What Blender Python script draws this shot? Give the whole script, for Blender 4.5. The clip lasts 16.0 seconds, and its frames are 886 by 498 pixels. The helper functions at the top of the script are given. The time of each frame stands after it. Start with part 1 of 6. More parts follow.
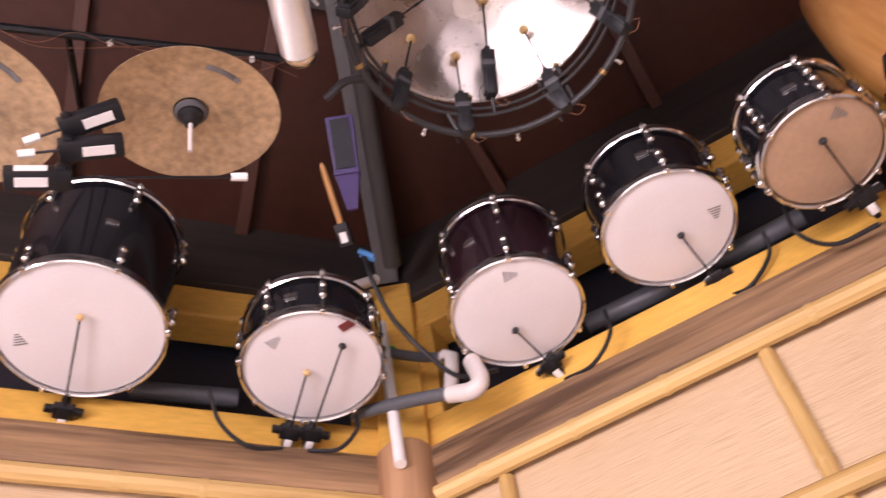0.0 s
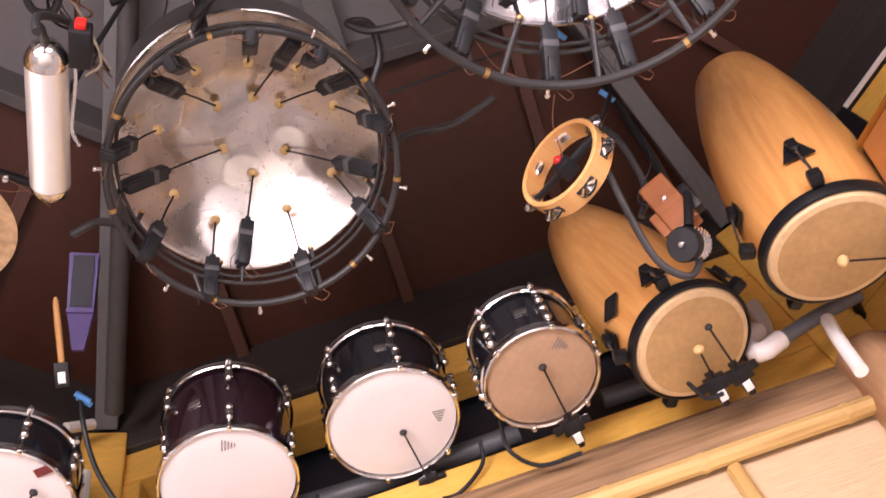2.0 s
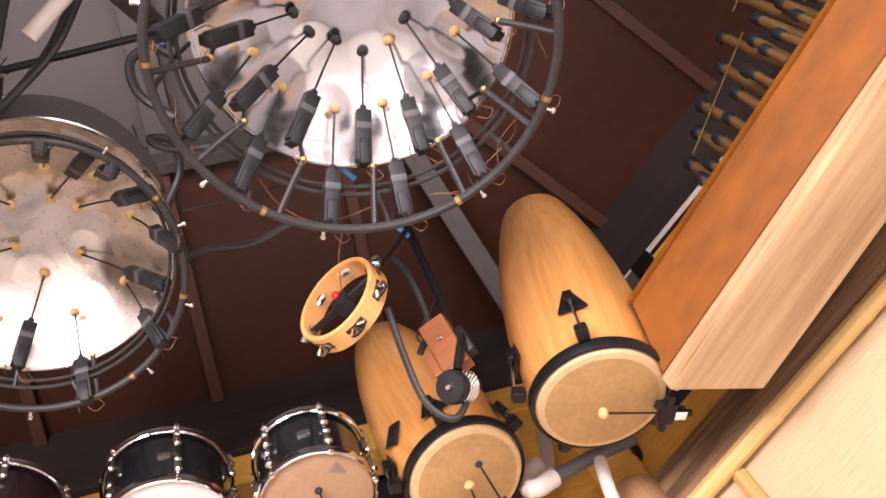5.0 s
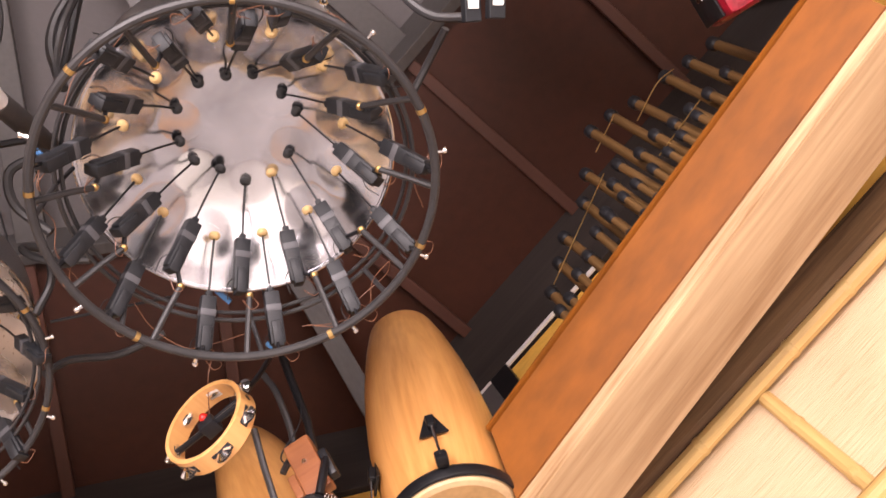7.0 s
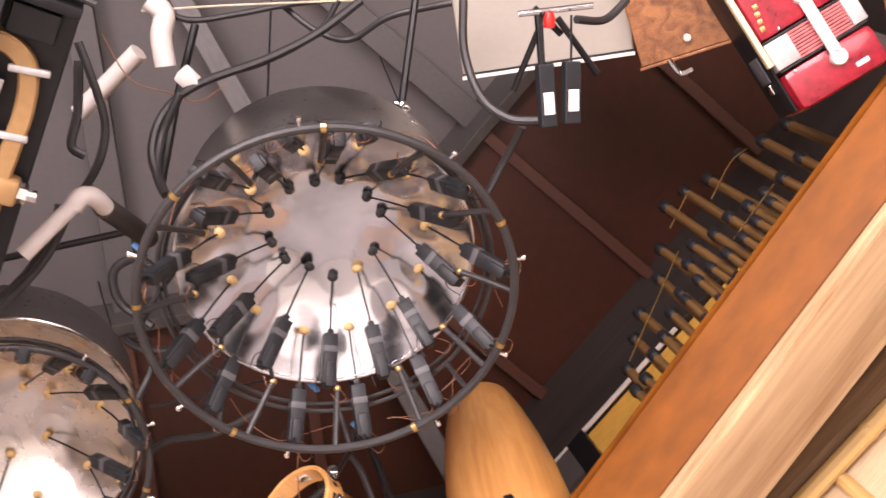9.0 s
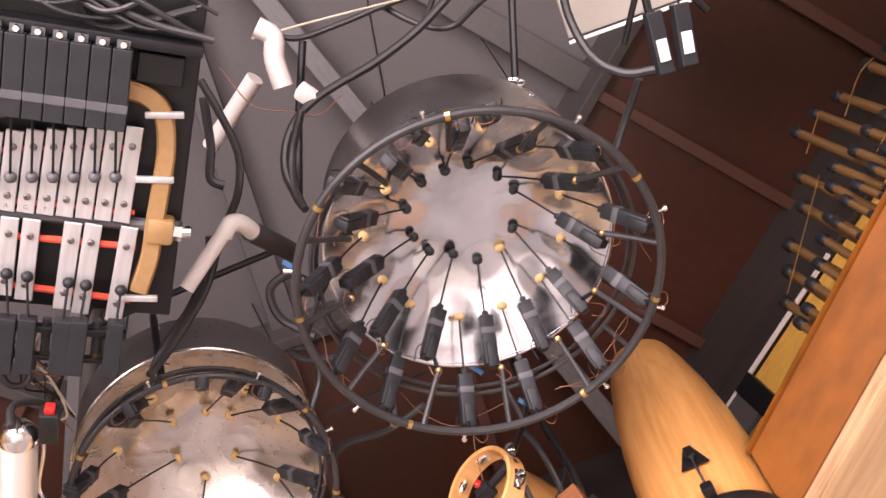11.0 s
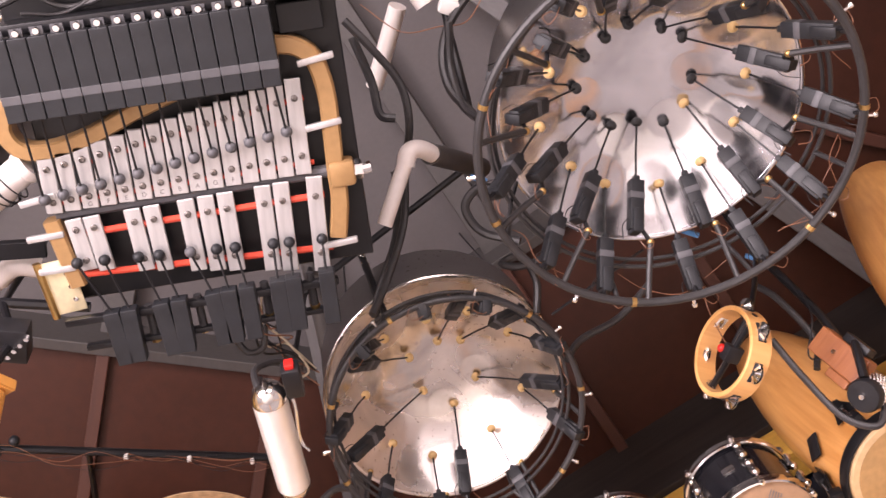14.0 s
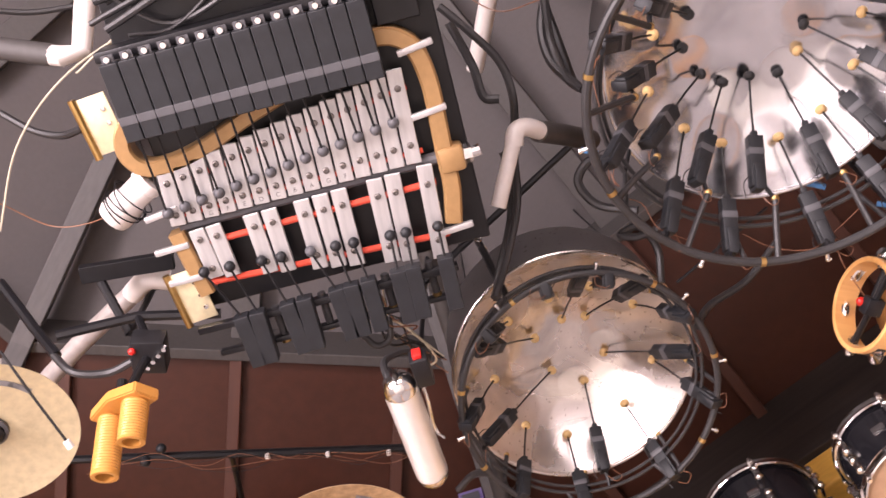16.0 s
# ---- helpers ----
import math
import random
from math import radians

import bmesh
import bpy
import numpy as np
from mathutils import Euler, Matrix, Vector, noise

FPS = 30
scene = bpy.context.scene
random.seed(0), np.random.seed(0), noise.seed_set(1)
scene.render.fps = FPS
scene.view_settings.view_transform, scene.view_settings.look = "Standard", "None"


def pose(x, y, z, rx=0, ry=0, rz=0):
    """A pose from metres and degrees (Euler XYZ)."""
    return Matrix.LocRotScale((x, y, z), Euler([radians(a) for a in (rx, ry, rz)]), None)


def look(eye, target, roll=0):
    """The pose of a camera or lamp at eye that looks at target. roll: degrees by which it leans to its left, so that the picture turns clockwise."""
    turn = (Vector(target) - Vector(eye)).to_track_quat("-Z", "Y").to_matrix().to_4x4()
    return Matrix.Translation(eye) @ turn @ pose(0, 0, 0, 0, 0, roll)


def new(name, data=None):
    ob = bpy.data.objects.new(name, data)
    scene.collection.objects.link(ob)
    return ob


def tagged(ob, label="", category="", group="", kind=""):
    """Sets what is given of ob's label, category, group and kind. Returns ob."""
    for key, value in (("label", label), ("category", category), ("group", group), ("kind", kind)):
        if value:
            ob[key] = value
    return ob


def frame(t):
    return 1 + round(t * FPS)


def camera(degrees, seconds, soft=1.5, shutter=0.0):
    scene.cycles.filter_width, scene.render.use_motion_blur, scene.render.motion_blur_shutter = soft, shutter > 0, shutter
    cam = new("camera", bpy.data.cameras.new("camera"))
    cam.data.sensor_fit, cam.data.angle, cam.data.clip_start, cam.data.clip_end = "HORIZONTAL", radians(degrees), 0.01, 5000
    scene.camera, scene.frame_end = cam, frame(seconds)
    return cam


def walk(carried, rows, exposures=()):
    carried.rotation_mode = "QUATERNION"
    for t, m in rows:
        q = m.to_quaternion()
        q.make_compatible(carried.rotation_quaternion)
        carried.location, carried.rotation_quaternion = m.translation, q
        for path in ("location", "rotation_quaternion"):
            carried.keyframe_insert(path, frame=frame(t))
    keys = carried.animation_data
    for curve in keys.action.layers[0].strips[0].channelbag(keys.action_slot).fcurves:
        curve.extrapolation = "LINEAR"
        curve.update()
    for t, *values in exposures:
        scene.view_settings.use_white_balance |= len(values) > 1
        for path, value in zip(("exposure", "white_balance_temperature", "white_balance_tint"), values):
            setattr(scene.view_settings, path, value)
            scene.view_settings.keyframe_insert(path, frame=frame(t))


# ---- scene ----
cam = camera(47.16, 16.0, shutter=0.4)
PATH = [
    (0.0, pose(0.0000, 0.0000, 1.5001, 144.982, 5.931, 8.060)),
    (0.5, pose(0.0293, -0.0220, 1.4871, 145.859, 7.458, 1.389)),
    (1.0, pose(0.0495, -0.0432, 1.4761, 147.571, 9.219, -4.172)),
    (1.5, pose(0.0651, -0.0542, 1.4763, 149.229, 10.180, -6.375)),
    (2.0, pose(0.0753, -0.0613, 1.4765, 151.775, 11.359, -7.843)),
    (2.5, pose(0.0731, -0.0766, 1.4799, 153.289, 11.497, -9.363)),
    (3.0, pose(0.0669, -0.1068, 1.4772, 154.517, 12.128, -10.094)),
    (3.5, pose(0.0598, -0.1410, 1.4661, 154.509, 12.812, -11.758)),
    (4.0, pose(0.1063, -0.1772, 1.4560, 154.592, 13.999, -13.775)),
    (4.5, pose(0.1931, -0.2132, 1.4506, 154.892, 14.507, -13.627)),
    (5.0, pose(0.2866, -0.2588, 1.4344, 154.054, 14.543, -15.305)),
    (7.5, pose(0.1762, -0.4755, 1.4214, 156.034, 20.561, -22.977)),
    (8.0, pose(0.1453, -0.5281, 1.4264, 156.485, 18.765, -23.794)),
    (8.5, pose(0.1228, -0.5751, 1.4224, 156.222, 18.062, -24.194)),
    (9.0, pose(0.1188, -0.6112, 1.4143, 157.138, 16.455, -19.742)),
    (9.5, pose(0.1067, -0.6267, 1.4103, 158.211, 15.414, -15.131)),
    (12.0, pose(0.0723, -0.5636, 1.3931, 158.821, 12.376, -1.280)),
    (12.5, pose(0.0999, -0.5373, 1.3917, 158.352, 11.632, 3.238)),
    (13.0, pose(0.1187, -0.5215, 1.3985, 157.972, 10.663, 6.422)),
    (13.5, pose(0.1285, -0.5194, 1.4021, 158.444, 8.906, 8.669)),
    (14.0, pose(0.1251, -0.5211, 1.4080, 158.391, 7.587, 10.636)),
    (14.5, pose(0.1158, -0.5276, 1.4114, 158.425, 6.963, 11.393)),
    (15.0, pose(0.1008, -0.5313, 1.4081, 158.941, 6.048, 12.620)),
    (15.5, pose(0.1002, -0.5252, 1.4153, 158.963, 4.933, 15.040)),
    (16.0, pose(0.1134, -0.5106, 1.4202, 158.274, 3.607, 17.858)),
]
walk(cam, PATH, [(0.0, -0.5, 6800, 28), (1.5, -0.28, 6850, 24), (3.0, 0.07, 6950, 21), (5.0, 0.12, 7050, 18), (8.5, 0.08, 7150, 20), (12.0, 0.05, 6950, 21), (16.0, 0.0, 6950, 22)])

# ---- daylight ----
world = bpy.data.worlds.new("sky")
scene.world = world
world.use_nodes = True
wn = world.node_tree
sky = wn.nodes.new("ShaderNodeTexSky")
sky.sky_type, sky.sun_disc, sky.sun_elevation, sky.sun_rotation = "NISHITA", False, radians(38), radians(188)
wn.links.new(sky.outputs[0], wn.nodes["Background"].inputs[0])
wn.nodes["Background"].inputs[1].default_value = 0.15
sun = new("sun", bpy.data.lights.new("sun", "SUN"))
sun.data.energy, sun.data.angle, sun.data.color = 5.0, radians(0.5), (1, 0.95, 0.86)
sun.matrix_world = look((0, 0, 0), (0.12, 0.8, -0.63))

CEN = Vector((-0.192, -0.761, 0))
APO = 2.667
SIDE = 2 * APO * math.tan(math.pi / 8)


def wallm(w, s=0.0, off=0.0, z=0.0):
    """Frame on wall w: x along it to the right, y into it, z up."""
    b = radians(-22.5 + 45 * (1 - w))
    d, n = Vector((math.cos(b), math.sin(b), 0)), Vector((-math.sin(b), math.cos(b), 0))
    o = CEN + n * (APO - off) + d * s + Vector((0, 0, z))
    return Matrix(((d.x, n.x, 0, o.x), (d.y, n.y, 0, o.y), (0, 0, 1, o.z), (0, 0, 0, 1)))


def opening_lamp(w, width, height, z, power):
    ob = new("daylight_opening", bpy.data.lights.new("daylight_opening", "AREA"))
    ob.data.shape, ob.data.size, ob.data.size_y, ob.data.energy, ob.data.color = "RECTANGLE", width, height, power, (1.0, 0.93, 0.98)
    ob.matrix_world = wallm(w, 0, 0.1, z) @ pose(0, 0, 0, -90, 0, 0)
    return ob


for lamp_wall, lamp_power in ((4, 75), (5, 165), (6, 265)):
    opening_lamp(lamp_wall, 1.9, 1.4, 1.62, lamp_power)


# ---- materials ----
def base(name):
    m = bpy.data.materials.new(name)
    m.use_nodes = True
    return m, m.node_tree.nodes, m.node_tree.links, m.node_tree.nodes["Principled BSDF"]


def ramp(nodes, stops):
    r = nodes.new("ShaderNodeValToRGB")
    while len(r.color_ramp.elements) < len(stops):
        r.color_ramp.elements.new(0.5)
    for e, (p, c) in zip(r.color_ramp.elements, stops):
        e.position, e.color = p, (*c, 1)
    return r


def mat(name, c, rough=0.5, metal=0.0, vary=0.25, scale=6.0, bump=0.1, stretch=(1, 1, 1), grain=60.0, coat=0.0, random_tone=0.0, spec=0.5):
    """Paint, metal, plastic or wood: two scales of noise on colour, roughness and relief."""
    m, N, L, p = base(name)
    co = N.new("ShaderNodeTexCoord")
    mp = N.new("ShaderNodeMapping")
    mp.inputs["Scale"].default_value = stretch
    L.new(co.outputs["Object"], mp.inputs[0])
    n1, n2 = N.new("ShaderNodeTexNoise"), N.new("ShaderNodeTexNoise")
    n1.inputs["Scale"].default_value, n2.inputs["Scale"].default_value = scale, grain
    n1.inputs["Detail"].default_value, n2.inputs["Detail"].default_value = 5, 4
    for n in (n1, n2):
        L.new(mp.outputs[0], n.inputs["Vector"])
    mix = N.new("ShaderNodeMath")
    mix.operation = "MULTIPLY_ADD"
    L.new(n2.outputs[0], mix.inputs[0])
    mix.inputs[1].default_value = 0.5
    half = N.new("ShaderNodeMath")
    half.operation = "MULTIPLY"
    half.inputs[1].default_value = 0.5
    L.new(n1.outputs[0], half.inputs[0])
    L.new(half.outputs[0], mix.inputs[2])
    src = mix.outputs[0]
    if random_tone:
        info, add = N.new("ShaderNodeObjectInfo"), N.new("ShaderNodeMath")
        add.operation = "MULTIPLY_ADD"
        add.inputs[1].default_value = random_tone
        L.new(info.outputs["Random"], add.inputs[0])
        L.new(src, add.inputs[2])
        src = add.outputs[0]
    dark, light = [v * (1 - vary) for v in c], [min(1, v * (1 + vary)) for v in c]
    r = ramp(N, ((0.3, dark), (0.5, c), (0.72, light)))
    L.new(src, r.inputs[0])
    L.new(r.outputs[0], p.inputs["Base Color"])
    rr = N.new("ShaderNodeMapRange")
    rr.inputs["To Min"].default_value, rr.inputs["To Max"].default_value = max(0.02, rough - 0.12), min(1, rough + 0.12)
    L.new(n1.outputs[0], rr.inputs[0])
    L.new(rr.outputs[0], p.inputs["Roughness"])
    p.inputs["Metallic"].default_value = metal
    p.inputs["Specular IOR Level"].default_value = spec
    p.inputs["Coat Weight"].default_value = coat
    if bump:
        b = N.new("ShaderNodeBump")
        b.inputs["Strength"].default_value, b.inputs["Distance"].default_value = bump, 0.01
        L.new(mix.outputs[0], b.inputs["Height"])
        L.new(b.outputs[0], p.inputs["Normal"])
    return m


def wood(name, c1, c2, axis=0, scale=8.0, rough=0.55, coat=0.0, bump=0.25):
    """Wood with its grain along the given axis of the thing."""
    m, N, L, p = base(name)
    co, mp = N.new("ShaderNodeTexCoord"), N.new("ShaderNodeMapping")
    st = [1.0, 1.0, 1.0]
    st[axis] = 0.06
    mp.inputs["Scale"].default_value = st
    L.new(co.outputs["Object"], mp.inputs[0])
    n, g = N.new("ShaderNodeTexNoise"), N.new("ShaderNodeTexNoise")
    n.inputs["Scale"].default_value, n.inputs["Detail"].default_value, n.inputs["Distortion"].default_value = scale, 6, 1.2
    g.inputs["Scale"].default_value, g.inputs["Detail"].default_value = scale * 9, 3
    L.new(mp.outputs[0], n.inputs["Vector"]), L.new(mp.outputs[0], g.inputs["Vector"])
    a = N.new("ShaderNodeMath")
    a.operation = "MULTIPLY_ADD"
    a.inputs[1].default_value = 0.35
    L.new(g.outputs[0], a.inputs[0]), L.new(n.outputs[0], a.inputs[2])
    mid = [(u + v) / 2 for u, v in zip(c1, c2)]
    r = ramp(N, ((0.48, c1), (0.66, mid), (0.86, c2)))
    L.new(a.outputs[0], r.inputs[0]), L.new(r.outputs[0], p.inputs["Base Color"])
    p.inputs["Roughness"].default_value, p.inputs["Coat Weight"].default_value = rough, coat
    p.inputs["Coat Roughness"].default_value = 0.15
    b = N.new("ShaderNodeBump")
    b.inputs["Strength"].default_value, b.inputs["Distance"].default_value = bump, 0.008
    L.new(a.outputs[0], b.inputs["Height"]), L.new(b.outputs[0], p.inputs["Normal"])
    return m


def woven(name):
    """Straw matting: fine ribs across, darker broken strands."""
    m, N, L, p = base(name)
    co, mp = N.new("ShaderNodeTexCoord"), N.new("ShaderNodeMapping")
    L.new(co.outputs["Object"], mp.inputs[0])
    mp.inputs["Scale"].default_value = (3, 3, 130)
    n = N.new("ShaderNodeTexNoise")
    n.inputs["Scale"].default_value, n.inputs["Detail"].default_value = 3, 4
    L.new(mp.outputs[0], n.inputs["Vector"])
    big = N.new("ShaderNodeTexNoise")
    big.inputs["Scale"].default_value = 2.5
    L.new(co.outputs["Object"], big.inputs["Vector"])
    a = N.new("ShaderNodeMath")
    a.operation = "MULTIPLY_ADD"
    a.inputs[1].default_value = 0.3
    L.new(big.outputs[0], a.inputs[0]), L.new(n.outputs[0], a.inputs[2])
    r = ramp(N, ((0.42, (0.46, 0.32, 0.175)), (0.62, (0.60, 0.44, 0.27)), (0.85, (0.66, 0.51, 0.33))))
    L.new(a.outputs[0], r.inputs[0]), L.new(r.outputs[0], p.inputs["Base Color"])
    p.inputs["Roughness"].default_value = 0.8
    b = N.new("ShaderNodeBump")
    b.inputs["Strength"].default_value, b.inputs["Distance"].default_value = 0.5, 0.006
    L.new(n.outputs[0], b.inputs["Height"]), L.new(b.outputs[0], p.inputs["Normal"])
    return m


def steel(name, c=(0.55, 0.52, 0.49), lo=0.12, hi=0.42, scale=5.0, specks=0.8):
    """Worn chromed steel with cloudy stains and specks."""
    m, N, L, p = base(name)
    co = N.new("ShaderNodeTexCoord")
    n, k = N.new("ShaderNodeTexNoise"), N.new("ShaderNodeTexNoise")
    n.inputs["Scale"].default_value, n.inputs["Detail"].default_value, n.inputs["Distortion"].default_value = scale, 6, 0.8
    k.inputs["Scale"].default_value, k.inputs["Detail"].default_value = 90, 2
    L.new(co.outputs["Object"], n.inputs["Vector"]), L.new(co.outputs["Object"], k.inputs["Vector"])
    r = ramp(N, ((0.3, [v * 0.62 for v in c]), (0.5, c), (0.75, [min(1, v * 1.35) for v in c])))
    L.new(n.outputs[0], r.inputs[0])
    sp = ramp(N, ((0.66, (1, 1, 1)), (0.72, (0.25, 0.17, 0.1))))
    L.new(k.outputs[0], sp.inputs[0])
    mx = N.new("ShaderNodeMix")
    mx.data_type, mx.blend_type = "RGBA", "MULTIPLY"
    mx.inputs["Factor"].default_value = specks
    L.new(r.outputs[0], mx.inputs["A"]), L.new(sp.outputs[0], mx.inputs["B"])
    L.new(mx.outputs["Result"], p.inputs["Base Color"])
    rr = N.new("ShaderNodeMapRange")
    rr.inputs["From Min"].default_value, rr.inputs["From Max"].default_value = 0.3, 0.7
    rr.inputs["To Min"].default_value, rr.inputs["To Max"].default_value = lo, hi
    L.new(n.outputs[0], rr.inputs[0]), L.new(rr.outputs[0], p.inputs["Roughness"])
    p.inputs["Metallic"].default_value = 1
    return m


YELLOW = mat("yellow_paint", (0.76, 0.43, 0.085), 0.5, vary=0.2, scale=4, bump=0.15, stretch=(0.3, 1, 1))
LOG = wood("weathered_log", (0.085, 0.045, 0.022), (0.42, 0.25, 0.125), 0, 9, 0.7, 0, 0.5)
POSTWOOD = wood("post_wood", (0.30, 0.145, 0.07), (0.54, 0.32, 0.17), 2, 7, 0.6, 0, 0.4)
BAMBOO = wood("bamboo_cane", (0.42, 0.25, 0.08), (0.66, 0.45, 0.18), 0, 9, 0.55, 0.0, 0.3)
BAMBOO_UP = wood("bamboo_upright", (0.42, 0.25, 0.08), (0.66, 0.45, 0.18), 2, 9, 0.55, 0.0, 0.3)
MATTING = woven("straw_matting")
PLAINWALL = wood("plain_lower_wall", (0.20, 0.185, 0.18), (0.30, 0.28, 0.27), 0, 4, 0.6)
NAVY = mat("navy_board", (0.012, 0.013, 0.022), 0.6, vary=0.4, scale=3)
DARKBOARD = wood("dark_board", (0.016, 0.012, 0.0105), (0.04, 0.03, 0.026), 0, 5, 0.7)
ROOFBROWN = mat("brown_roof_board", (0.048, 0.0143, 0.0078), 0.42, spec=0.3, vary=0.25, scale=2.0, bump=0.06, grain=25)
RAFTER = wood("rafter_wood", (0.045, 0.015, 0.01), (0.08, 0.027, 0.016), 1, 6, 0.5)
GREYBEAM = mat("grey_beam", (0.06, 0.055, 0.053), 0.6, vary=0.2, scale=4, stretch=(1, 0.3, 1))
HIPGREY = mat("grey_hip_paint", (0.1, 0.095, 0.096), 0.55, vary=0.25, scale=5, stretch=(1, 1, 0.3))
GREYCEIL = mat("grey_ceiling_board", (0.082, 0.073, 0.073), 0.7, vary=0.08, scale=2.0, bump=0.05)
FLOORM = mat("concrete_floor", (0.50, 0.475, 0.45), 0.7, vary=0.12, scale=2.5)
GROUNDM = mat("gravel_ground", (0.2, 0.195, 0.185), 0.9, vary=0.3, scale=1.0, grain=30)
CHROME = mat("chrome", (0.78, 0.77, 0.76), 0.12, 1.0, 0.1, 20, 0)
MIRRORPAN = steel("polished_pan_steel", (0.70, 0.70, 0.73), 0.12, 0.26, 3.5, 0.1)
STEELPAN = steel("pan_steel", (0.67, 0.615, 0.575), 0.2, 0.36, 4.5, 0.6)
SKIRT = steel("pan_skirt_steel", (0.3, 0.29, 0.285), 0.25, 0.5, 3)
BLACKSHELL = mat("black_lacquer", (0.011, 0.011, 0.014), 0.14, vary=0.3, bump=0, coat=0.6)
PLUMSHELL = mat("plum_lacquer", (0.022, 0.009, 0.014), 0.14, vary=0.3, bump=0, coat=0.6)
HEADWHITE = mat("coated_drumhead", (0.74, 0.70, 0.70), 0.65, vary=0.05, scale=7, bump=0.03, grain=150)
HEADTAN = mat("clear_drumhead_tan", (0.42, 0.27, 0.17), 0.35, vary=0.12, scale=9, bump=0.03)
HIDE = mat("conga_hide", (0.43, 0.26, 0.11), 0.5, vary=0.2, scale=9, bump=0.05)
HIDERIM = mat("conga_hide_edge", (0.6, 0.41, 0.22), 0.5, vary=0.15, scale=20)
CONGAWOOD = wood("conga_wood", (0.52, 0.225, 0.06), (0.76, 0.385, 0.13), 2, 9, 0.3, 0.5, 0.04)
BLACKMETAL = mat("black_metal", (0.008, 0.008, 0.0095), 0.36, 0.0, 0.3, 20, 0.05, spec=0.35)
BLACKPLASTIC = mat("black_plastic", (0.012, 0.012, 0.014), 0.45, spec=0.35, vary=0.3, scale=25, bump=0.05)
BOXGREY = mat("dark_grey_solenoid", (0.0135, 0.0148, 0.0175), 0.5, spec=0.4, vary=0.25, scale=25, bump=0.1)
TAPE = mat("grey_tape", (0.075, 0.075, 0.082), 0.5, vary=0.15)
HOSE = mat("black_hose", (0.026, 0.025, 0.026), 0.45, spec=0.5, vary=0.25, scale=15)
TIPTAN = mat("tan_felt_tip", (0.62, 0.42, 0.19), 0.8, vary=0.15, scale=40, bump=0.2)
TIPBLACK = mat("black_rubber_tip", (0.02, 0.02, 0.021), 0.7, vary=0.2)
BRASS = mat("brass_fitting", (0.55, 0.36, 0.14), 0.3, 1.0, 0.15, 20, 0.02)
GOLDPAINT = mat("gold_painted_wood", (0.37, 0.22, 0.095), 0.36, 0.3, 0.15, 7, 0.05)
GUIROSTEEL = mat("guiro_steel", (0.9, 0.89, 0.88), 0.4, 1.0, 0.02, 4, 0)
CYMBAL = mat("bronze_cymbal", (0.50, 0.355, 0.215), 0.45, 0.45, 0.45, 8, 0.03)
CYMBALPALE = mat("pale_bronze_cymbal", (0.66, 0.56, 0.36), 0.4, 0.6, 0.2, 7, 0.03)
PVC = mat("white_pvc", (0.66, 0.61, 0.58), 0.35, vary=0.08, scale=10)
PVCGREY = mat("grey_pvc", (0.09, 0.095, 0.105), 0.4, vary=0.15, scale=10)
# the white pipe plastic in a darker tone, for one slanting pipe
DARKERPVC = mat("darker_pvc", (0.36, 0.32, 0.3), 0.4, vary=0.2, scale=8)
PURPLE = mat("purple_plastic", (0.05, 0.025, 0.15), 0.4, vary=0.2, scale=8)
ORANGEWOOD = mat("orange_stained_board", (0.205, 0.064, 0.0065), 0.48, vary=0.42, scale=3.0, bump=0.05, stretch=(0.4, 1, 1), grain=22, coat=0.08, spec=0.35)
PALEROUGH = wood("rough_sawn_edge", (0.3, 0.17, 0.075), (0.66, 0.48, 0.28), 0, 14, 0.8, 0, 0.9)
PALEPLANK = wood("raw_plank", (0.25, 0.135, 0.06), (0.52, 0.35, 0.19), 0, 8, 0.65, 0, 0.3)
OAK = wood("oak_veneer", (0.12, 0.036, 0.010), (0.34, 0.135, 0.04), 2, 24, 0.4, 0.2, 0.1)
PIPEWOOD = wood("bamboo_pipe", (0.075, 0.036, 0.011), (0.17, 0.09, 0.03), 2, 14, 0.5)
REDPEARL = mat("red_pearl", (0.30, 0.010, 0.024), 0.3, vary=0.6, scale=13, bump=0, coat=0.25)
GRILLE = mat("red_grille_cloth", (0.45, 0.12, 0.12), 0.6, vary=0.3, scale=60, bump=0.3)
WHITEPAINT = mat("white_paint", (0.78, 0.75, 0.72), 0.5, vary=0.05)
CREAM = mat("cream_enamel", (0.32, 0.295, 0.255), 0.45, vary=0.05, scale=3)
CREAMKEY = mat("cream_keys", (0.72, 0.63, 0.40), 0.35, vary=0.06, scale=20)
ALU = mat("brushed_aluminium", (0.56, 0.55, 0.55), 0.38, 0.6, 0.26, 18, 0.08, (1, 0.15, 1))
SCREWDARK = mat("dull_screw_steel", (0.22, 0.2, 0.19), 0.35, 0.9, 0.2, 30, 0)
REDFELT = mat("red_felt", (0.55, 0.06, 0.03), 0.8, vary=0.2)
REDPLASTIC = mat("red_plastic", (0.6, 0.02, 0.015), 0.3)
BLUETAPE = mat("blue_tie", (0.08, 0.28, 0.62), 0.4)
GREENTAPE = mat("green_tape", (0.06, 0.4, 0.07), 0.5)
TAMBWOOD = wood("tambourine_wood", (0.60, 0.29, 0.09), (0.76, 0.42, 0.16), 2, 10, 0.35, 0.4, 0.03)
HORNPLASTIC = mat("orange_plastic", (0.56, 0.26, 0.06), 0.4, vary=0.1)
BLOCKWOOD = wood("red_block_wood", (0.20, 0.062, 0.022), (0.34, 0.125, 0.045), 0, 12, 0.4)
STICKWOOD = wood("drumstick_wood", (0.55, 0.26, 0.08), (0.72, 0.4, 0.16), 2, 12, 0.4)
